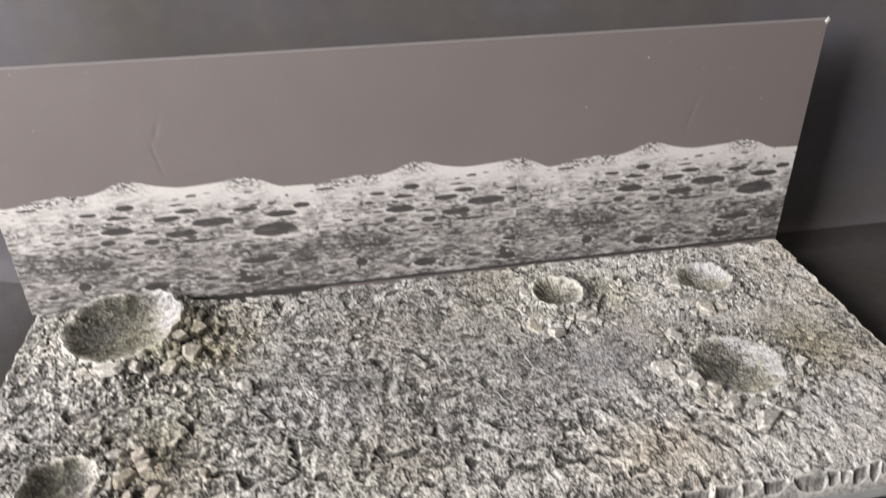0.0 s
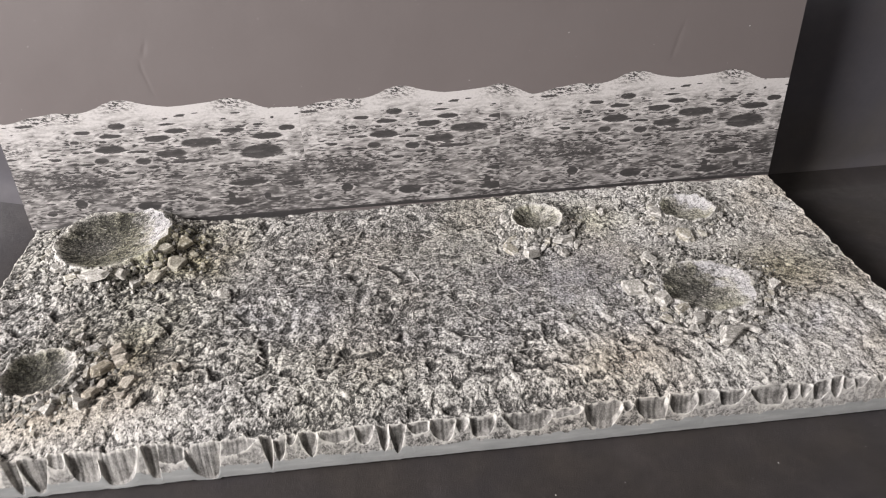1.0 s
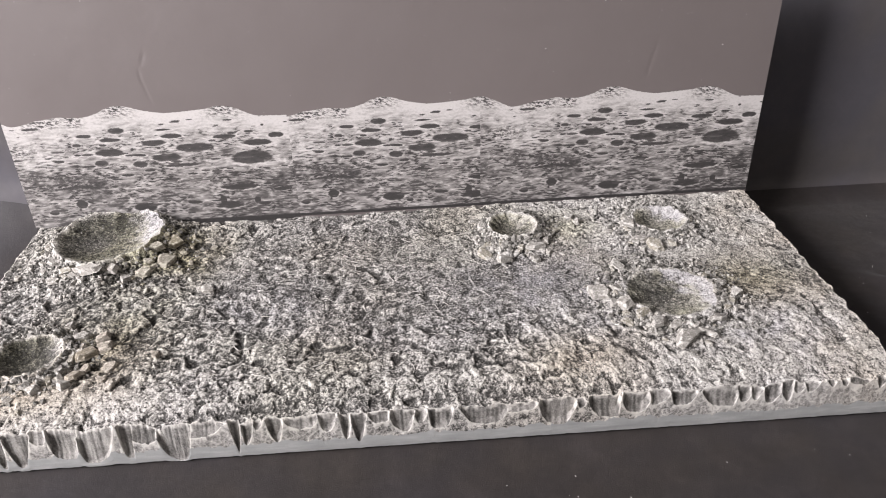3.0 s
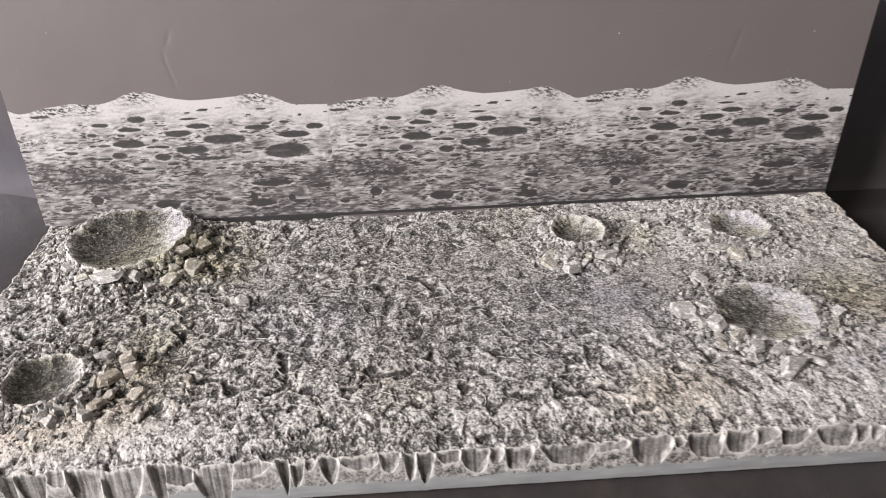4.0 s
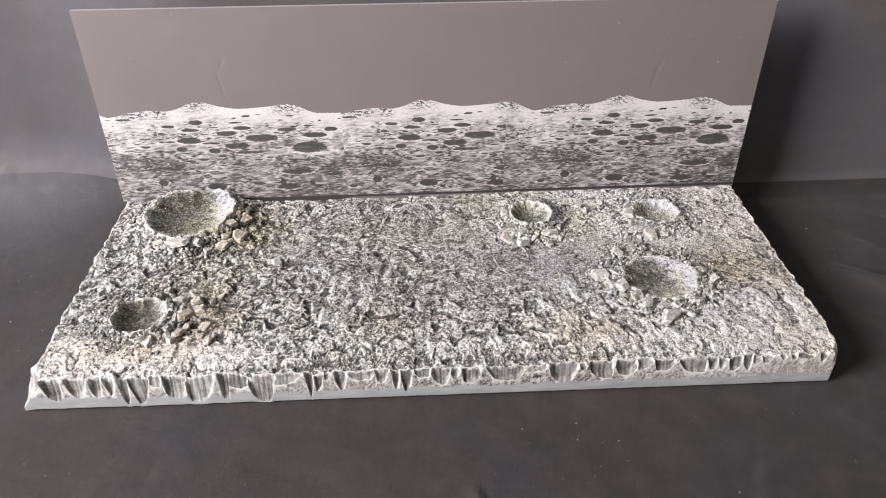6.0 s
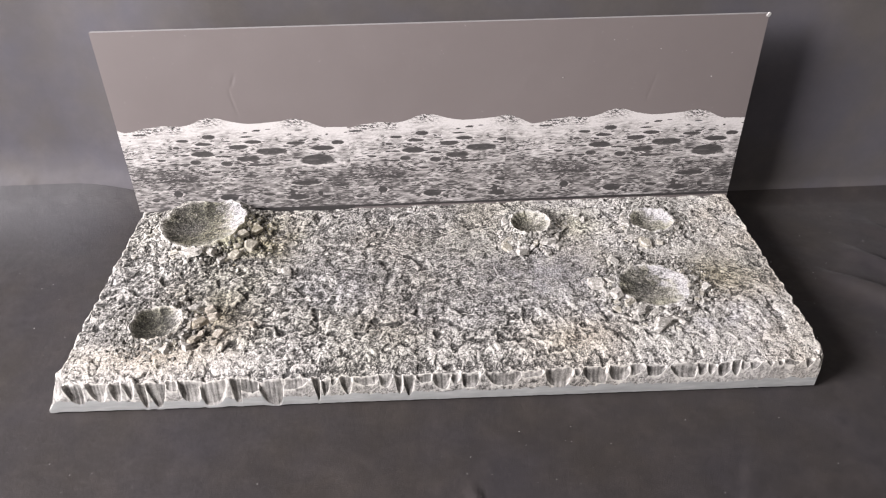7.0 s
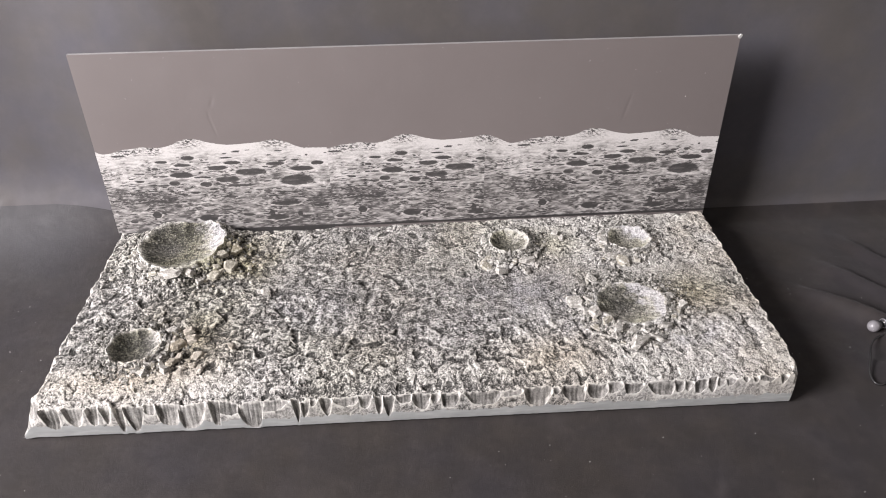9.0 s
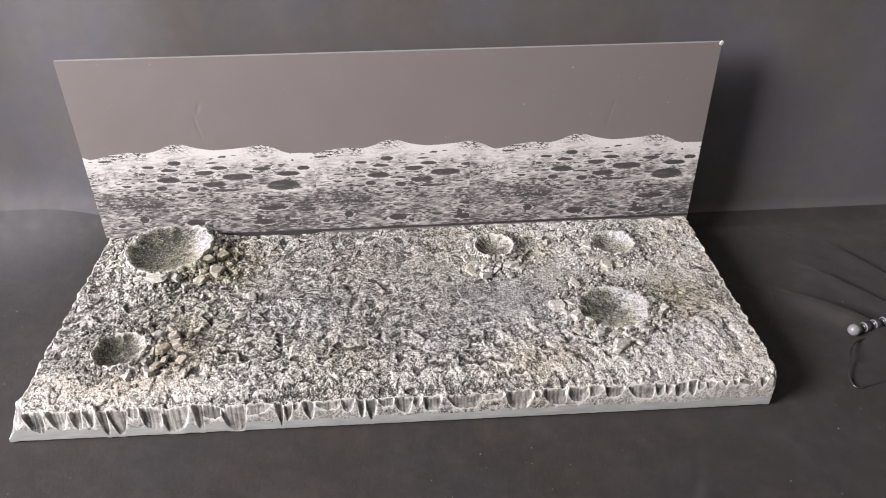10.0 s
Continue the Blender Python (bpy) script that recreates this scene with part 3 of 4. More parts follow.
def front_chips(x, d, cut, hollow, second):
    """Lowers cut, in place, where pieces are knocked off the front edge: flat facets set back between slanting sides."""
    rng = random.Random(12)
    listed = sorted(CHIPS_LEFT + CHIPS_RIGHT)
    between = []
    for a, b in zip(listed[:-1], listed[1:]):
        if b[0] - a[1] > 4:
            between.append((a[1] - 3, b[0] + 3, rng.uniform(a[1], b[0]), rng.uniform(17, 24)))
    for x0, x1, low, foot in tuple(between) + tuple(listed):
        x0, x1, low, foot = (x0 - 1) / 1000 + 0.0036, (x1 + 1) / 1000 + 0.0036, low / 1000 + 0.0036, foot / 1000
        power = rng.uniform(2.4, 4.0) if x1 - x0 > 0.0205 and foot > 0.0025 else rng.uniform(1.6, 3.0)
        slope, tilt = rng.uniform(5.5, 8.0), rng.uniform(-0.3, 0.3)
        part_of = np.s_[:]
        if x.ndim == 2:
            rows, cols = np.searchsorted(d[:, 0], 0.032), np.searchsorted(x[-1], (x0 - 0.012, x1 + 0.012))
            part_of = np.s_[:rows, cols[0]:cols[1]]
        px, pd, pc = x[part_of], d[part_of], cut[part_of]
        bent = px + 0.0030 * gnoise(px * 90, pd * 200 + low * 50, 169)
        q = np.where(bent > low, (bent - low) / (x1 - low), (low - bent) / (low - x0)) / 1.10
        lines = 0.0022 * gnoise(px * 420, pd * 20, 163) * (0.5 + 0.5 * smooth(-0.12, -0.17, px)) + 0.0010 * gnoise(px * 260, pd * 200, 166)
        facet = -0.002 + slope * pd + tilt * (px - low) + 2.0 * lines
        sides = foot + (0.040 - foot) * np.minimum(np.abs(q), 3) ** power + 1.6 * pd + 0.5 * lines
        c = np.maximum(facet, sides)
        lower = c < pc
        second[part_of] = np.where(lower, pc, np.minimum(second[part_of], c))
        hollow[part_of] = np.where(lower, 0.55 + 0.45 * math.sin(low * 3000), hollow[part_of])
        cut[part_of] = np.minimum(pc, c)


def edge_cut(x, y, z, wear_and_light):
    """Chips knocked off along the four edges: the lowest of many slanting cuts."""
    d = y - YF
    lip = 0.0120 + 0.002 * gnoise(x * 30, 0 * x, 161) + 0.0010 * gnoise(x * 520, 0 * x, 160) + 0.004 * smooth(-0.30, -0.36, x)
    cut = lip + 8.5 * d + 0.008 * np.abs(gnoise(x * 48, d * 30, 162)) + 0.003 * gnoise(x * 150, d * 60, 164)
    hollow, second = np.zeros_like(x), np.full_like(x, 1.0)
    front_chips(x, d, cut, hollow, second)
    for s, dist in ((0, x - X0), (1, X1 - x)):
        n1 = 0.015 + 0.012 * np.abs(gnoise(y * 42, 0 * y + s * 9, 170 + s)) + 0.008 * gnoise(y * 110, dist * 60, 172 + s)
        side = n1 + 2.2 * dist + 0.006 * gnoise(y * 70, dist * 90, 176 + s)
        cut = np.minimum(cut, side)
    # the front corners are knocked off
    for dist in (x - X0, X1 - x):
        away = np.where((dist < 0.016) & (d < 0.016), 0.019 - np.hypot(dist - 0.016, d - 0.016), 1.0)
        cut = np.minimum(cut, 0.016 + 1.6 * away)
    # the back edge falls away behind, most beside the large crater
    gap = smooth(-0.245, -0.225, x) * smooth(-0.09, -0.17, x)
    back = 0.0445 - 0.031 * gap + (3.2 + 3 * gap) * (YB - y) + 0.008 * gnoise(x * 60, 0 * x, 168) + 0.02 * smooth(-0.235, -0.25, x) * smooth(-0.345, -0.33, x)
    low = np.minimum(np.minimum(z, cut), back)
    front_face = smooth(0.0, 0.0012, z - cut)
    chip = front_face * (hollow > 0)
    lipline, seam = np.zeros_like(x), np.zeros_like(x)
    if x.ndim == 2:
        # pale ridges of torn skin along every broken edge
        width = 0.0015 * np.clip(0.75 + 1.5 * gnoise(x * 190, low * 210, 188), 0.1, 2)
        for k, gap_ in enumerate((z - cut, second - cut)):
            gy, gx = np.gradient(gap_, y[:, 0], x[0])
            line = np.exp(-(gap_ / np.maximum(np.hypot(gx, gy / 4.5), 0.15) / width) ** 2)
            lipline, seam = (line, seam) if k == 0 else (lipline, line * (front_face > 0.3) * (d < 0.025))
    stroke = 0.52 - 0.10 * hollow + 0.07 * smooth(-0.15, -0.25, x) + 0.30 * gnoise(x * 420, low * 30, 181) + 0.12 * gnoise(x * 120, low * 160, 182)
    plainer = np.maximum(smooth(0.05, -0.15, x), smooth(0.1, 0.25, x))
    stipple = 0.56 + 0.08 * smooth(0.1, 0.3, x) + (0.40 - 0.22 * plainer) * fbm(x * 190, low * 210, 184, 3, 0.7) + 0.26 * np.exp(-(gnoise(x * 150, low * 170, 185) / 0.07) ** 2)
    chip = np.maximum(chip, 0.8 * plainer * front_face)
    wear_and_light = wear_and_light * (1 - front_face) + front_face * np.where(hollow > 0, stroke, stipple)
    wear_and_light = wear_and_light + 0.7 * np.maximum(seam, lipline) * (0.8 + 0.8 * gnoise(x * 300, low * 300, 186))
    low = low + front_face * (hollow == 0) * 0.0012 * fbm(x * 230, low * 260, 187, 2) + 0.0008 * seam
    return low, np.clip(wear_and_light, 0, 1.05), chip


def spaced(a, b, fine, wide, coarse, ends):
    """Steps from a to b, finer within wide of the ends."""
    mid = np.linspace(a + (wide if ends != "b" else 0), b - (wide if ends != "a" else 0), int((b - a) / coarse))
    lo = np.linspace(a, a + wide, int(wide / fine), endpoint=False) if ends != "b" else []
    hi = np.linspace(b - wide, b, int(wide / fine) + 1)[1:] if ends != "a" else []
    return np.concatenate([lo, mid, hi])


def top_height(x, y):
    """Mean height of the top round places, without its finest lumps."""
    x, y = np.array(x, float), np.array(y, float)
    total = np.zeros_like(x)
    for dx, dy in ((0, 0), (0.0025, 0), (-0.0025, 0), (0, 0.0025), (0, -0.0025)):
        total += edge_cut(x + dx, y + dy, ground(x + dx, y + dy), np.zeros_like(x))[0]
    return total / 5


def rock_mesh(seed, mat):
    """A broken shard of plaster: few flat faces, tilted top, edges knocked off."""
    rng = random.Random(seed)
    bm = bmesh.new()
    sides = rng.choice((4, 5, 5, 6))
    tilt, turn = rng.uniform(0.0, 0.45), rng.uniform(0, 6.3)
    for k in range(sides):
        ang = (k + rng.uniform(-0.38, 0.38)) * 2 * math.pi / sides
        ext = rng.uniform(0.7, 1.15)
        for shrink, cz in ((1.0, -0.75), (rng.uniform(0.70, 0.92), 0.62 + tilt * math.cos(ang - turn))):
            bm.verts.new((math.cos(ang) * ext * shrink, math.sin(ang) * ext * shrink * 0.8, cz * rng.uniform(0.85, 1.0)))
    bmesh.ops.convex_hull(bm, input=bm.verts)
    bmesh.ops.delete(bm, geom=[v for v in bm.verts if not v.link_faces], context="VERTS")
    bmesh.ops.dissolve_limit(bm, angle_limit=radians(14), verts=bm.verts, edges=bm.edges)
    bmesh.ops.bevel(bm, geom=bm.edges[:], offset=0.07, segments=1, affect="EDGES")
    rim = {v for v in bm.verts}
    bmesh.ops.triangulate(bm, faces=[f for f in bm.faces if len(f.verts) > 4])
    bmesh.ops.poke(bm, faces=[f for f in bm.faces if f.calc_area() > 0.10])
    bmesh.ops.recalc_face_normals(bm, faces=bm.faces)
    for v in bm.verts:
        v.co += Vector((rng.uniform(-1, 1), rng.uniform(-1, 1), rng.uniform(-1, 1))) * (0.035 if v in rim else 0.05)
    worn = [1.0 if v in rim else 0.0 for v in bm.verts]
    me = bpy.data.meshes.new("rock")
    bm.to_mesh(me)
    bm.free()
    me.attributes.new("worn", "FLOAT", "POINT").data.foreach_set("value", worn)
    me.materials.append(mat)
    return me


# loose stones round each crater: x, y, half width in mm
STONES_LEFT = (
    ((-325, -87, 7), (-308, -100, 7), (-290, -102, 10), (-321, -109, 6), (-273, -88, 8), (-257, -107, 7), (-243, -101, 7), (-226, -83, 10), (-222, -54, 10), (-240, -68, 7), (-186, -128, 5), (-203, -83, 5), (-234, -92, 4), (-179, -131, 7)),
    ((-270, -188, 7), (-253, -191, 9), (-247, -201, 8), (-257, -209, 9), (-268, -215, 6), (-255, -226, 5), (-273, -228, 7), (-259, -235, 6), (-265, -244, 7), (-239, -239, 4), (-237, -225, 7), (-264, -201, 5), (-286, -250, 7), (-204, -215, 5)),
)
STONES_RIGHT = (
    ((76, -102, 9), (92, -114, 10), (79, -63, 7), (86, -96, 4), (82, -81, 6), (126, -99, 9), (123, -117, 6), (138, -106, 5), (176, -54, 5), (202, -78, 4), (171, -42, 5), (189, -142, 5)),
    ((224, -72, 8), (229, -96, 7), (241, -108, 9), (257, -107, 7), (224, -57, 6), (229, -108, 6)),
    ((165, -179, 11), (183, -176, 7), (186, -197, 9), (175, -195, 6), (193, -212, 7), (203, -226, 8), (216, -229, 7), (221, -245, 10), (238, -237, 8), (254, -224, 8), (274, -175, 6), (283, -191, 7), (266, -211, 4),
     (275, -201, 5), (278, -210, 4), (250, -248, 3), (235, -250, 3), (181, -218, 6), (196, -233, 4), (203, -242, 3), (193, -140, 8), (188, -243, 3)),
)


def lunar_base():
    base = tagged(new("diorama_base"), "grey lunar landscape model base with craters and chipped edges", "diorama")
    base.matrix_basis = Matrix.Rotation(SWING, 4, "Z")
    xs = spaced(X0, X1, 0.0004, 0.016, 0.00056, "ab")
    ys = np.concatenate([np.linspace(YF, YF + 0.008, 100, endpoint=False), np.linspace(YF + 0.008, YF + 0.010, 10, endpoint=False), np.linspace(YF + 0.010, YF + 0.024, 32, endpoint=False), np.linspace(YF + 0.024, YB, int((YB - YF) / 0.00058))])
    X, Y = np.meshgrid(xs, ys)
    # one front corner is sawn off, the other a little
    X = X - 0.003 * (Y - YF) / (YB - YF) * np.clip(1 - (X1 - X) / 0.08, 0, 1)
    for away, reach, deep in ((X1 - X, 0.014, 0.028), (X0 - X, 0.004, 0.012)):
        X = X - np.sign(away + 1e-9) * reach * np.clip(1 - (Y - YF) / deep, 0, 1) * np.clip(1 - np.abs(away) / 0.08, 0, 1)
    Z = ground(X, Y)
    wear_and_light, wash, bowl = paint(X, Y, Z)
    Z, wear_and_light, face = edge_cut(X, Y, Z, wear_and_light)
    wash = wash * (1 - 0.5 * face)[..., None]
    grid_mesh("terrain", np.stack([X, Y, Z], -1), PLASTER, base, "rough grey plaster dry-brushed with off-white", floats=(("wear_and_light", wear_and_light), ("chipped", face), ("bowl", bowl)), colours=(("wash", wash),))
    # the smooth band of the slab below the chips, closed underneath
    ring = np.concatenate([np.stack([X[0], Y[0], Z[0]], -1), np.stack([X[1:, -1], Y[1:, -1], Z[1:, -1]], -1),
                           np.stack([X[-1, -2::-1], Y[-1, -2::-1], Z[-1, -2::-1]], -1), np.stack([X[-2::-1, 0], Y[-2::-1, 0], Z[-2::-1, 0]], -1)])
    rows = []
    for f, inset in ((1.0, 0.0), (0.5, -0.0002), (0.12, 0.0), (0.0, 0.0015)):
        p = ring.copy()
        p[:, 2] = ring[:, 2] * f + (0.0004 if f == 0 else 0)
        p[:, 0] += np.where(ring[:, 0] > 0, -inset, inset) * (np.minimum(ring[:, 0] - X0, X1 - ring[:, 0]) < 0.001)
        p[:, 1] += inset * (ring[:, 1] - YF < 0.001)
        rows.append(p)
    rows.append(np.stack([ring[:, 0] * 0, ring[:, 1] * 0 - 0.15, ring[:, 2] * 0 + 0.0006], -1))
    grid_mesh("slab", np.stack(rows)[::-1], SLAB, base, "smooth grey painted foam slab edge", smooth=False)
    meshes = [rock_mesh(300 + k, ROCK) for k in range(24)]
    brown = [rock_mesh(330 + k, ROCK_BROWN) for k in range(12)]
    ochre = [rock_mesh(350 + k, ROCK_YELLOW) for k in range(8)]
    rng = random.Random(8)
    spots = [(x / 1000 + y / 1000 * SWING, y / 1000 - x / 1000 * SWING, 1.05 * h / 1000) for ring_ in STONES_LEFT + STONES_RIGHT for x, y, h in ring_]
    for (cx, cy, rx, ry, rim, low), (a0, a1, many) in zip(CRATERS, ((-170, 10, 50), (-100, 70, 45), (-220, 30, 42), (-190, 10, 38), (-215, 60, 52))):
        for _ in range(many):
            a, d = radians(rng.uniform(a0, a1)), 1.10 + abs(rng.gauss(0, 0.36))
            spots.append((cx + rx * d * math.cos(a), cy + ry * d * math.sin(a), rng.choice((0.0022, 0.0028, 0.0034, 0.0046)) * rng.uniform(0.8, 1.15)))
    # none hangs over a bowl
    for cx, cy, rx, ry, rim, low in CRATERS:
        for i, (x, y, s) in enumerate(spots):
            r = math.hypot((x - cx) / rx, (y - cy) / ry)
            if r < 1.04 + 0.5 * s / rx:
                k = (1.04 + 0.5 * s / rx) / max(r, 0.1)
                spots[i] = (cx + (x - cx) * k, cy + (y - cy) * k, s)
    spots = [s for s in spots if s[1] > YF + 0.02 and s[0] > X0 + 0.02 and s[1] < YB - 0.01]
    hs = top_height([s[0] for s in spots], [s[1] for s in spots])
    for (x, y, s), h in zip(spots, hs):
        kinds = meshes
        if -0.262 < x < -0.20 and -0.245 < y < -0.17:
            kinds = brown
        elif -0.25 < x < -0.17 and y > -0.12:
            kinds = ochre
        ob = new("rock", rng.choice(kinds))
        ob.parent = base
        ob.matrix_basis = Matrix.LocRotScale((x, y, h + s * 0.24), Euler((rng.uniform(-0.1, 0.45), rng.uniform(-0.3, 0.3), rng.uniform(0, 6.3))),
                                             (s * rng.uniform(1.0, 1.45), s * rng.uniform(0.85, 1.25), s * rng.uniform(0.32, 0.58)))
    # fine gravel
    verts, faces = [], []
    tri = ((0, 2, 4), (2, 1, 4), (1, 3, 4), (3, 0, 4), (2, 0, 5), (1, 2, 5), (3, 1, 5), (0, 3, 5))
    gx, gy, gs = [], [], []
    for cx, cy, rx, ry, rim, low in CRATERS:
        for _ in range(900):
            a, d = rng.uniform(-math.pi, math.pi), 1.03 + abs(rng.gauss(0, 0.42))
            gx.append(cx + rx * d * math.cos(a)), gy.append(cy + ry * d * math.sin(a)), gs.append(rng.choice((0.0007, 0.0010, 0.0014, 0.0019, 0.0024)) * rng.uniform(0.8, 1.25))
    for _ in range(1500):
        gx.append(rng.uniform(X0 + 0.02, X1 - 0.02)), gy.append(rng.uniform(YF + 0.02, YB - 0.004)), gs.append(rng.uniform(0.0004, 0.0011))
    for _ in range(900):
        gx.append(rng.uniform(X0 + 0.02, X1 - 0.02)), gy.append(YF + 0.0185 + 0.01 * rng.random() ** 2), gs.append(rng.uniform(0.0005, 0.0012))
    keep = [(x, y, s) for x, y, s in zip(gx, gy, gs) if X0 + 0.014 < x < X1 - 0.014 and YF + 0.018 < y < YB - 0.003]
    hz = top_height([k[0] for k in keep], [k[1] for k in keep])
    for (x, y, s), h in zip(keep, hz):
        n = len(verts)
        rot = Euler((rng.uniform(0, 6), rng.uniform(0, 6), rng.uniform(0, 6))).to_matrix()
        for ax in ((1, 0, 0), (-1, 0, 0), (0, 1, 0), (0, -1, 0), (0, 0, 1), (0, 0, -1)):
            v = rot @ (Vector(ax) * s * rng.uniform(0.65, 1.15))
            verts.append((x + v.x, y + v.y, h + s * 0.25 + v.z))
        faces += [tuple(n + i for i in f) for f in tri]
    me = bpy.data.meshes.new("gravel")
    me.from_pydata(verts, [], faces)
    me.materials.append(GRAVEL)
    ob = new("gravel", me)
    ob.parent = base
    tagged(ob, "fine grey gravel glued on the plaster", kind="stuff")
    fibres(base)


def fibres(base):
    """Short pale plaster fibres lying on the rough top."""
    rng = random.Random(31)
    steps, strands = 7, []
    for _ in range(230):
        x, y = rng.gauss(-0.05, 0.13), rng.uniform(YF + 0.03, -0.05)
        ang, curl, length = rng.uniform(0, 6.3), rng.uniform(-70, 70), rng.uniform(0.006, 0.018)
        strand = []
        for k in range(steps):
            strand.append((x, y, ang))
            x, y, ang = x + length / steps * math.cos(ang), y + length / steps * math.sin(ang), ang + radians(curl) / steps + rng.gauss(0, 0.12)
        clear = all(math.hypot((x - c[0]) / c[2], (y - c[1]) / c[3]) > 1.25 for c in CRATERS)
        if clear and X0 + 0.03 < x < X1 - 0.03 and y > YF + 0.025:
            strands.append(strand)
    flat = np.array(strands).reshape(-1, 3)
    heights = ground(flat[:, 0], flat[:, 1]).reshape(-1, steps)
    verts, faces = [], []
    for strand, hs in zip(strands, heights):
        arch, n = rng.uniform(0.0003, 0.0010), len(verts)
        for k, (x, y, ang) in enumerate(strand):
            f = k / (steps - 1)
            r = 0.00022 * (0.5 + math.sin(math.pi * (0.1 + 0.8 * f)))
            top = max(float(hs[k]), float(hs.mean())) + arch * math.sin(math.pi * f)
            for j in range(3):
                a = j * 2.094
                verts.append((x - r * math.sin(ang) * math.cos(a), y + r * math.cos(ang) * math.cos(a), top + r * math.sin(a)))
        for k in range(steps - 1):
            faces += [(n + 3 * k + j, n + 3 * k + (j + 1) % 3, n + 3 * k + 3 + (j + 1) % 3, n + 3 * k + 3 + j) for j in range(3)]
    me = bpy.data.meshes.new("fibre")
    me.from_pydata(verts, [], faces)
    me.materials.append(FIBRE)
    ob = new("fibre", me)
    ob.parent = base
    tagged(ob, "thin pale plaster fibres stuck on the rough top", kind="stuff")


# ---- backdrop board with three printed sheets ----
HALF, TALL, THICK = 0.381, 0.2722, 0.005
RIDGE_U = (0, 12, 22, 31, 42, 54, 68, 78, 90, 102, 114, 123, 133, 144, 155, 166, 179, 194, 208, 221, 226, 235, 246, 258, 266, 279, 300)
RIDGE_V = (121, 117, 112, 107.5, 109, 112.5, 114, 115.5, 114, 114, 117, 121.5, 124, 123, 119, 116.5, 114.5, 115, 116, 117, 119, 119.5, 117, 111, 107.5, 107, 106.5)
# dark hollows in the printed picture: centre and half size in mm
HOLLOWS_HIGH = ((129, 99, 8, 3), (97, 95, 8, 2), (88, 86, 4.3, 2), (121, 90, 10.5, 2.2), (118, 77, 14, 4.2), (107, 66, 6.4, 3.4), (145, 63, 7, 3.7), (67, 70, 5, 1.6), (162, 85, 11.5, 3.4),
                (181, 91, 10, 2.6), (174, 98, 9, 1.2), (201, 78, 19.5, 4.8), (172, 69, 15.5, 4.4), (186, 60, 18, 1.9), (233, 88, 12, 2.3), (264, 80, 14.5, 3.8), (256, 65, 21.4, 7.6),
                (271, 98, 1.6, 1.3), (142, 73, 10, 1.5), (240, 91, 5, 1.3), (283, 87, 8, 3), (145, 95, 2, 1), (257, 92, 5, 1.4), (113, 85, 3.6, 1.3))
HOLLOWS_LOW = ((239, 33, 17.7, 3.6), (281, 28, 9, 2), (220, 19, 3.3, 5.8), (255, 17, 3.3, 4.1), (77, 23, 5.8, 4.6), (47, 15, 4.8, 2.9), (140, 16, 11.4, 5), (191, 18, 6.8, 1.7),
               (226, 13, 14, 4), (157, 10, 4, 1.7), (153, 56, 5, 1.4), (171, 45, 10.5, 1.3), (130, 52, 6.3, 1.5), (194, 50, 5.3, 1.1), (224, 44, 6.5, 1.3), (262, 13, 6, 2))


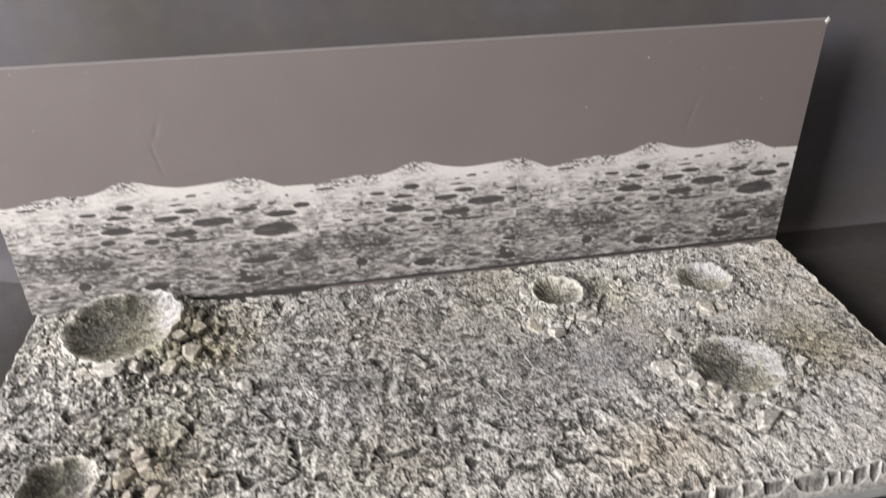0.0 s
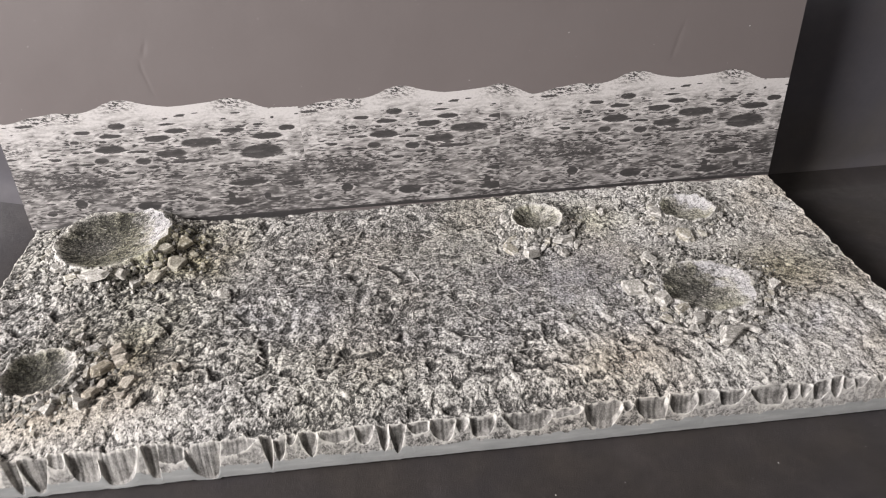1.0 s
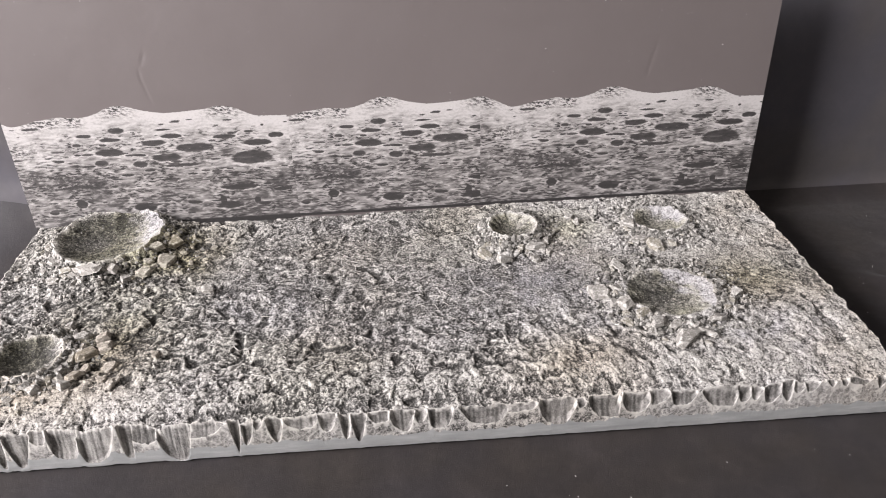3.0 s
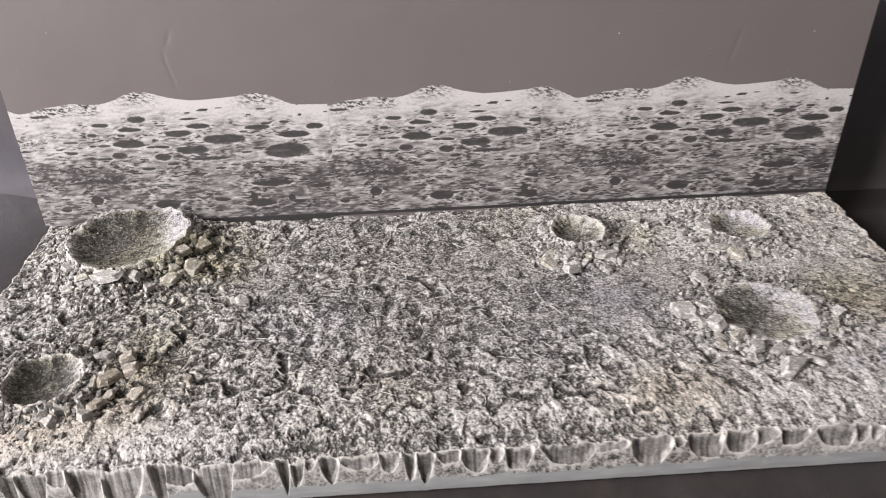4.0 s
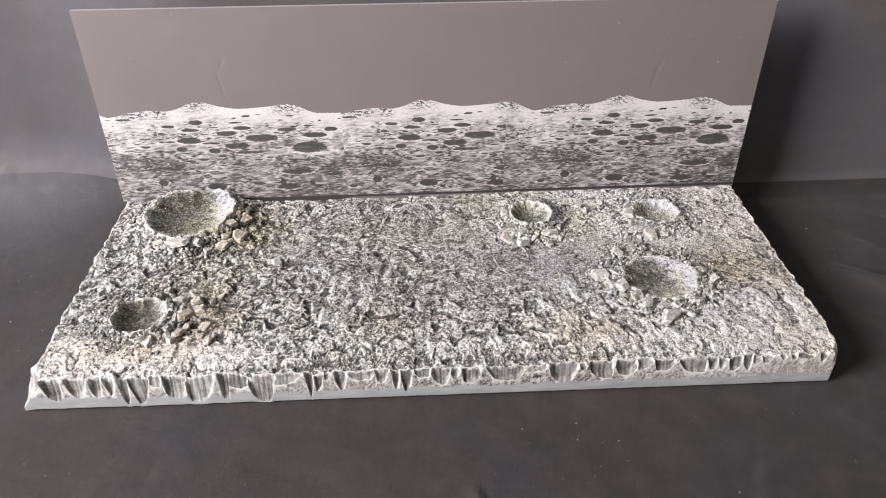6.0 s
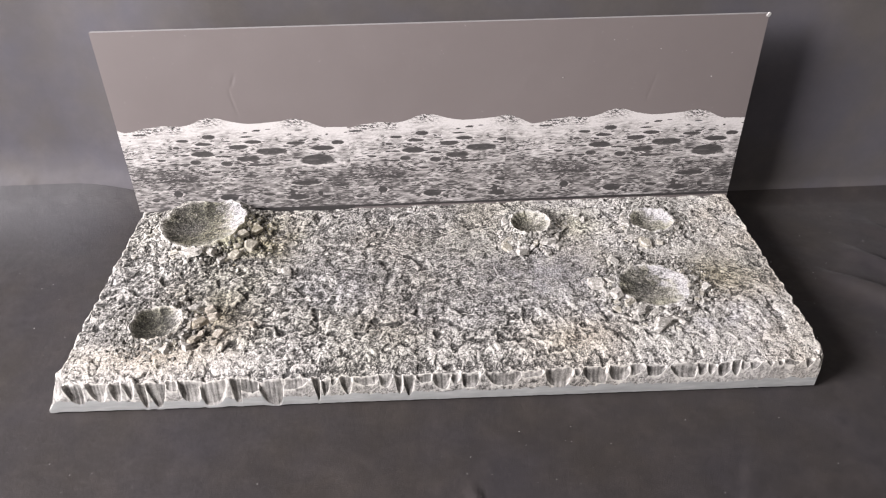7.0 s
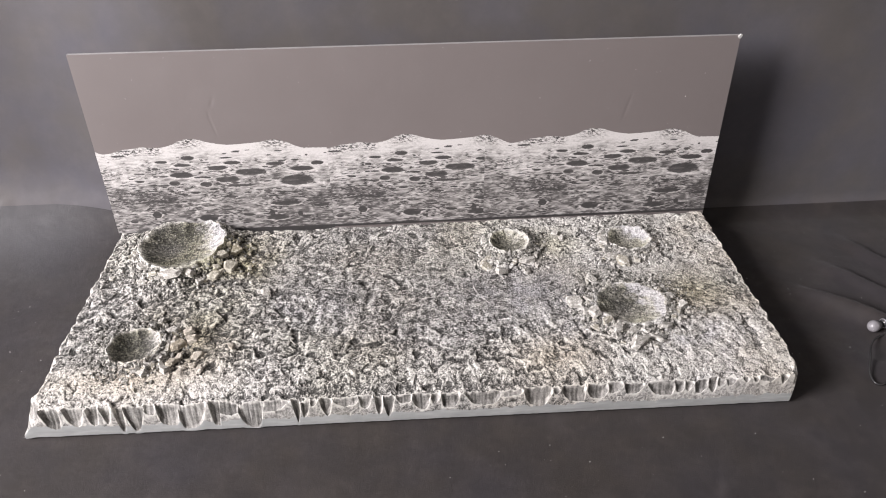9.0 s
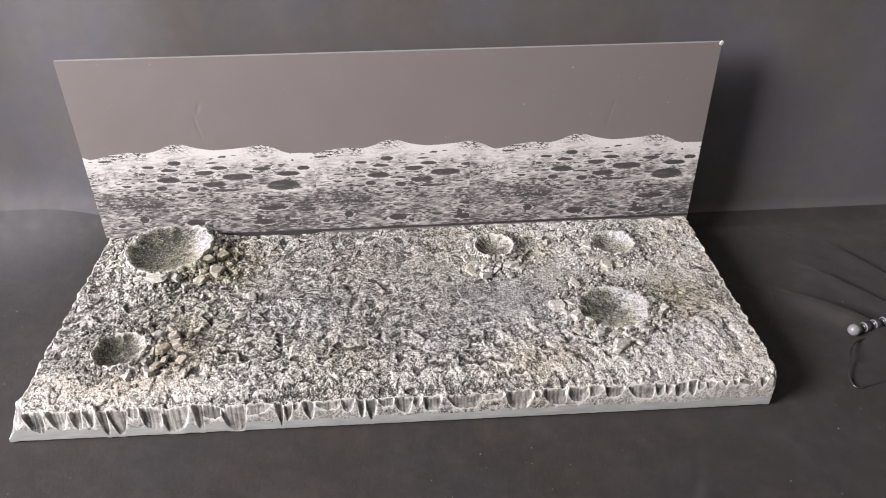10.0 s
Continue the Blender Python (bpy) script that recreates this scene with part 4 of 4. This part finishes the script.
def picture(u, v):
    """Grey value of the printed moonscape at u, v in mm from the sheet's lower corner, with painted shade along its
    foot.
    """
    top = np.interp(u, RIDGE_U, RIDGE_V)
    below = top - v
    tone = 0.54 + 0.37 * np.exp(-(below / 19) ** 2) + 0.10 * np.exp(-((below - 30) / 18) ** 2)
    tone = tone - 0.07 * smooth(40, 90, below) - 0.06 * smooth(40, 0, u) - 0.10 * smooth(200, 290, u) * smooth(45, 95, below)
    wu, wv = u + 4.0 * gnoise(u / 16, v / 8, 203), v + 2.2 * gnoise(u / 19, v / 10, 204) + 0.8 * gnoise(u / 6, v / 4, 202)
    streak = fbm(wu / 15, wv / 3.6, 201, 4, 0.6)
    tone = tone + 0.33 * streak * smooth(2, 22, below)
    tone = tone + 0.20 * gnoise(u / 38, v / 16, 213) * smooth(10, 30, below)
    # short dark dashes and pale crests between them
    dash = gnoise(wu / 6.5, wv / 1.7, 206) + 0.45 * gnoise(wu / 3.0, wv / 1.0, 207)
    where = smooth(-0.25, 0.25, gnoise(u / 30, v / 13, 212)) * smooth(8, 26, below)
    tone = tone - 0.38 * where * smooth(0.14, 0.25, dash) + 0.20 * smooth(0.18, 0.42, -dash) * smooth(12, 30, below)
    tone = tone + 0.13 * fbm(u / 2.6, v / 1.8, 209, 2, 0.7) * smooth(34, 6, below)
    # rubble: bands and a heap
    grit = fbm(u / 3.4, v / 1.7, 241, 3, 0.7)
    bands = np.exp(-((u - 58) / 30) ** 2 - ((v - 53 + 0.06 * (u - 58)) / 3.4) ** 2) + np.exp(-((u - 80) / 34) ** 2 - ((v - 43 + 0.03 * (u - 80)) / 4.0) ** 2)
    tone = tone - np.clip(bands, 0, 1) * (0.26 + 0.5 * np.clip(grit, -0.4, 0.4))
    tone = tone - 0.8 * np.exp(-((u - 27) / 17) ** 2 - ((v - 81) / 7) ** 2) * np.clip(0.12 + grit, -0.3, 0.5)
    rng = np.random.RandomState(77)
    pits = [(cu, cv, a, b, 0.20) for cu, cv, a, b in HOLLOWS_HIGH] + [(cu, cv, a, b, 0.14) for cu, cv, a, b in HOLLOWS_LOW]
    for _ in range(210):
        cv = rng.uniform(6, 108)
        size = 1.0 + 2.4 * rng.rand() ** 3
        pits.append((rng.uniform(0, 300), cv, size * rng.uniform(1.2, 2.8), size * 0.42, rng.uniform(0.15, 0.32)))
    ragged = fbm(u / 8, v / 2.6, 211, 3)
    for cu, cv, a, b, dark in pits:
        du, dv = (u - cu) / a, (v - cv) / b
        # flat upper side, rounded lower side
        q = np.hypot(dv * np.where(dv > 0, 1.15, 1.0), np.abs(du) ** 1.2) + 0.24 * ragged
        near = np.abs(du) < 2.2
        tone = tone + near * 0.20 * np.exp(-((q - 1.18) / 0.16) ** 2) * smooth(0.3, -0.4, dv)
        k = near * (1 - smooth(0.80, 1.10, q))
        tone = tone * (1 - k) + (dark + 0.07 * ragged + 0.05 * smooth(-0.2, -0.9, dv)) * k
    peaks = np.maximum.reduce([np.exp(-(((u - c) / w) ** 2)) for c, w in ((133, 15), (235, 16), (2, 14), (62, 22), (90, 10))])
    tone = tone - 0.75 * peaks * smooth(15, 4, below) * smooth(-0.15, 0.25, fbm((u + 1.4 * v) / 4.0, v / 2.0, 231, 3, 0.7))
    tone = np.clip(0.46 + 1.30 * (tone - 0.48), 0.06, 1.0)
    # foot blackened to stand for the shade in the gap behind the base
    return np.where(v < np.min(v, axis=0) + np.where(np.min(v) < -5, 10.5, 3.0), 0.05, tone)


def on_board(x, s, proud):
    """A place on the board: s metres up its leaning face, proud of it."""
    c = math.cos(radians(3.5))
    y = 0.001 + s * math.sin(radians(3.5)) - proud * c
    return np.stack([x, y, s * c + 0 * x + proud * math.sin(radians(3.5))], -1)


def board():
    ob = tagged(new("backdrop_board"), "grey foam board with moonscape prints standing behind the base", "backdrop board")
    tall = TALL / math.cos(radians(3.5))
    xs, ss = np.linspace(-HALF, HALF, 700), np.linspace(0, tall, 150)
    X, S = np.meshgrid(xs, ss)
    # two dents in the paper face
    dent = 0.00028 * np.exp(-((X + 0.2405 - 0.22 * np.maximum(0.195 - S, 0)) / 0.0014) ** 2) * smooth(0.160, 0.185, S) * smooth(0.208, 0.195, S)
    dent += 0.00032 * np.exp(-((X + 0.2345 - 0.4 * (S - 0.213)) / 0.0020) ** 2 - ((S - 0.213) / 0.006) ** 2)
    dent += 0.0002 * np.exp(-((X - 0.258 - 0.25 * (S - 0.19)) / 0.002) ** 2) * smooth(0.168, 0.18, S) * smooth(0.215, 0.2, S)
    grid_mesh("panel", on_board(X, S, -dent), BOARD, ob, "warm grey paper face with two dents")
    pts = on_board(np.array([-HALF, HALF, HALF, -HALF]), np.array([0.0, 0, tall, tall]), -0.0004)
    bm = bmesh.new()
    n = Vector((0, math.cos(radians(3.5)), -math.sin(radians(3.5)))) * THICK
    f = [bm.verts.new(p) for p in pts]
    k = [bm.verts.new(Vector(p) + n) for p in pts]
    bm.faces.new(f[::-1]), bm.faces.new(k)
    for i in range(4):
        bm.faces.new((f[i], f[(i + 1) % 4], k[(i + 1) % 4], k[i]))
    bmesh.ops.recalc_face_normals(bm, faces=bm.faces)
    part("foam_core", bm, CORE, ob, "pale foam core showing at the cut edges")
    bm = box_bm(-0.0022, 0.0022, -0.0008, 0.0008, -0.0026, 0.0026, 0.0005)
    tip = part("torn_corner", bm, DUST, ob, "torn white paper at the top corner")
    tip.matrix_basis = pose(HALF - 0.0005, 0.0175, TALL - 0.001, 0, 35, 10)
    # sheet: first and last u of the picture, left edge on the board, foot height, how far proud
    for u0, u1, left, foot, low, proud in ((23.5, 296.5, -0.381, 0.0450, -12.0, 0.0003), (33, 236, -0.114, 0.0412, -1.0, 0.0002), (0, 295, 0.0855, 0.0402, 0.5, 0.00045)):
        us = np.linspace(u0, u1, int((u1 - u0) / 0.42))
        ts = np.linspace(0, 1, 260)
        U, T = np.meshgrid(us, ts)
        crest = np.interp(us, np.linspace(0, 300, 301), np.convolve(np.interp(np.linspace(-4, 304, 309), RIDGE_U, RIDGE_V), np.ones(9) / 9, "valid"))
        crest = crest + 0.5 * gnoise(us / 3.0, 0 * us, 251)
        V = low + T * (crest[None, :] - low)
        bend = proud + 0.0001 * gnoise(U / 60, V / 60, 261)
        P = on_board(left + (U - u0) / 1000, foot + V / 1000, bend)
        grid_mesh("print_sheet", P, PRINT, ob, "black and white moonscape print cut along its hills", floats=(("ink_and_shade", picture(U, V)),))


def board_dust():
    """White specks on the board's grey face."""
    verts, faces = [], []
    for k, (x, up) in enumerate(((0.225, 0.262), (0.206, 0.248), (0.347, 0.229), (0.328, 0.201), (0.262, 0.236), (0.150, 0.205), (-0.330, 0.221))):
        p, n = on_board(np.array([x]), np.array([up]), 0.0004)[0], len(verts)
        r = 0.0005 + 0.0003 * (k % 2)
        verts += [(p[0] - r, p[1], p[2]), (p[0], p[1], p[2] + 0.8 * r), (p[0] + r, p[1], p[2]), (p[0], p[1], p[2] - r), (p[0], p[1] - 0.5 * r, p[2])]
        faces += [(n, n + 1, n + 4), (n + 1, n + 2, n + 4), (n + 2, n + 3, n + 4), (n + 3, n, n + 4)]
    me = bpy.data.meshes.new("board_dust")
    me.from_pydata(verts, [], faces)
    me.materials.append(DUST)
    tagged(new("board_dust", me), "white dust specks on the grey board", "dust", kind="stuff")


# ---- small things on the cloth ----
def flexible_tripod():
    ob = tagged(new("flexible_tripod"), "flexible tripod leg of black ball joints with pale rings", "tripod")
    ob.matrix_basis = pose(0.508, -0.203, 0.0035)
    turn = radians(15)
    along = Vector((math.cos(turn), math.sin(turn), 0))
    lie = Euler((0, radians(90), turn)).to_matrix().to_4x4()

    def ball(name, place, radius, mat, label=""):
        bm = bmesh.new()
        bmesh.ops.create_uvsphere(bm, u_segments=24, v_segments=14, radius=radius, matrix=Matrix.Translation(place))
        piece = part(name, bm, mat, ob, label)
        piece.data.polygons.foreach_set("use_smooth", [True] * len(piece.data.polygons))

    def collar(name, place, r1, r2, depth, mat, label=""):
        bm = bmesh.new()
        bmesh.ops.create_cone(bm, cap_ends=True, segments=24, radius1=r1, radius2=r2, depth=depth, matrix=Matrix.Translation(place) @ lie)
        bmesh.ops.bevel(bm, geom=[e for e in bm.edges if e.calc_face_angle(0) > 0.9], offset=0.0007, segments=2, affect="EDGES")
        piece = part(name, bm, mat, ob, label)
        piece.data.polygons.foreach_set("use_smooth", [True] * len(piece.data.polygons))

    start = Vector((0, 0, 0.0068))
    ball("foot_tip", start, 0.0068, RING, "pale grey rubber foot")
    collar("foot_cap", start + along * 0.0055, 0.0060, 0.0050, 0.005, BLACK)
    for k in range(9):
        p = start + along * (0.0170 + 0.0142 * k)
        collar("neck", p - along * 0.0075, 0.0030, 0.0030, 0.006, BLACK)
        collar("ring", p - along * 0.0030, 0.0050, 0.0064, 0.0028, RING, "pale grey collar ring")
        ball("ball_joint", p, 0.0063, BLACK)


def cable():
    cu = bpy.data.curves.new("cable", "CURVE")
    cu.dimensions, cu.bevel_depth, cu.bevel_resolution, cu.resolution_u = "3D", 0.0010, 3, 10
    sp = cu.splines.new("BEZIER")
    pts = ((0.56, -0.204, 0.0012), (0.516, -0.210, 0.0015), (0.496, -0.224, 0.005), (0.480, -0.247, 0.007), (0.468, -0.275, 0.002), (0.471, -0.281, 0.0014), (0.482, -0.279, 0.0014), (0.53, -0.270, 0.0012), (0.62, -0.268, 0.0012))
    sp.bezier_points.add(len(pts) - 1)
    for bp, p in zip(sp.bezier_points, pts):
        bp.co, bp.handle_left_type, bp.handle_right_type = p, "AUTO", "AUTO"
    tmp = bpy.data.objects.new("cable", cu)
    me = bpy.data.meshes.new_from_object(tmp)
    bpy.data.objects.remove(tmp)
    me.materials.clear()
    me.materials.append(CABLE)
    me.polygons.foreach_set("use_smooth", [True] * len(me.polygons))
    tagged(new("cable", me), "thin glossy black cable looping on the cloth", "cable")


def dust():
    rng = random.Random(4)
    verts, faces = [], []
    for _ in range(560):
        x, y = rng.uniform(-0.75, 0.8), rng.uniform(-0.62, 0.0)
        if X0 - 0.01 < x < X1 + 0.01 and y > YF - 0.008:
            continue
        s = rng.choice((0.0002, 0.0003, 0.00042, 0.0006))
        h = float(cloth_height(np.array([x]), np.array([y]))[0]) - 0.0013
        n, a = len(verts), rng.uniform(0, 6)
        for k in range(3):
            verts.append((x + s * rng.uniform(0.6, 1.3) * math.cos(a + k * 2.1), y + s * math.sin(a + k * 2.1), h))
        verts.append((x, y, h + s * 1.2))
        faces += [(n, n + 1, n + 3), (n + 1, n + 2, n + 3), (n + 2, n, n + 3)]
    me = bpy.data.meshes.new("dust")
    me.from_pydata(verts, [], faces)
    me.materials.append(DUST)
    tagged(new("dust", me), "white dust specks scattered on the black cloth", "dust", kind="stuff")


room()
table()
cloths()
board()
board_dust()
flexible_tripod()
cable()
dust()
lunar_base()
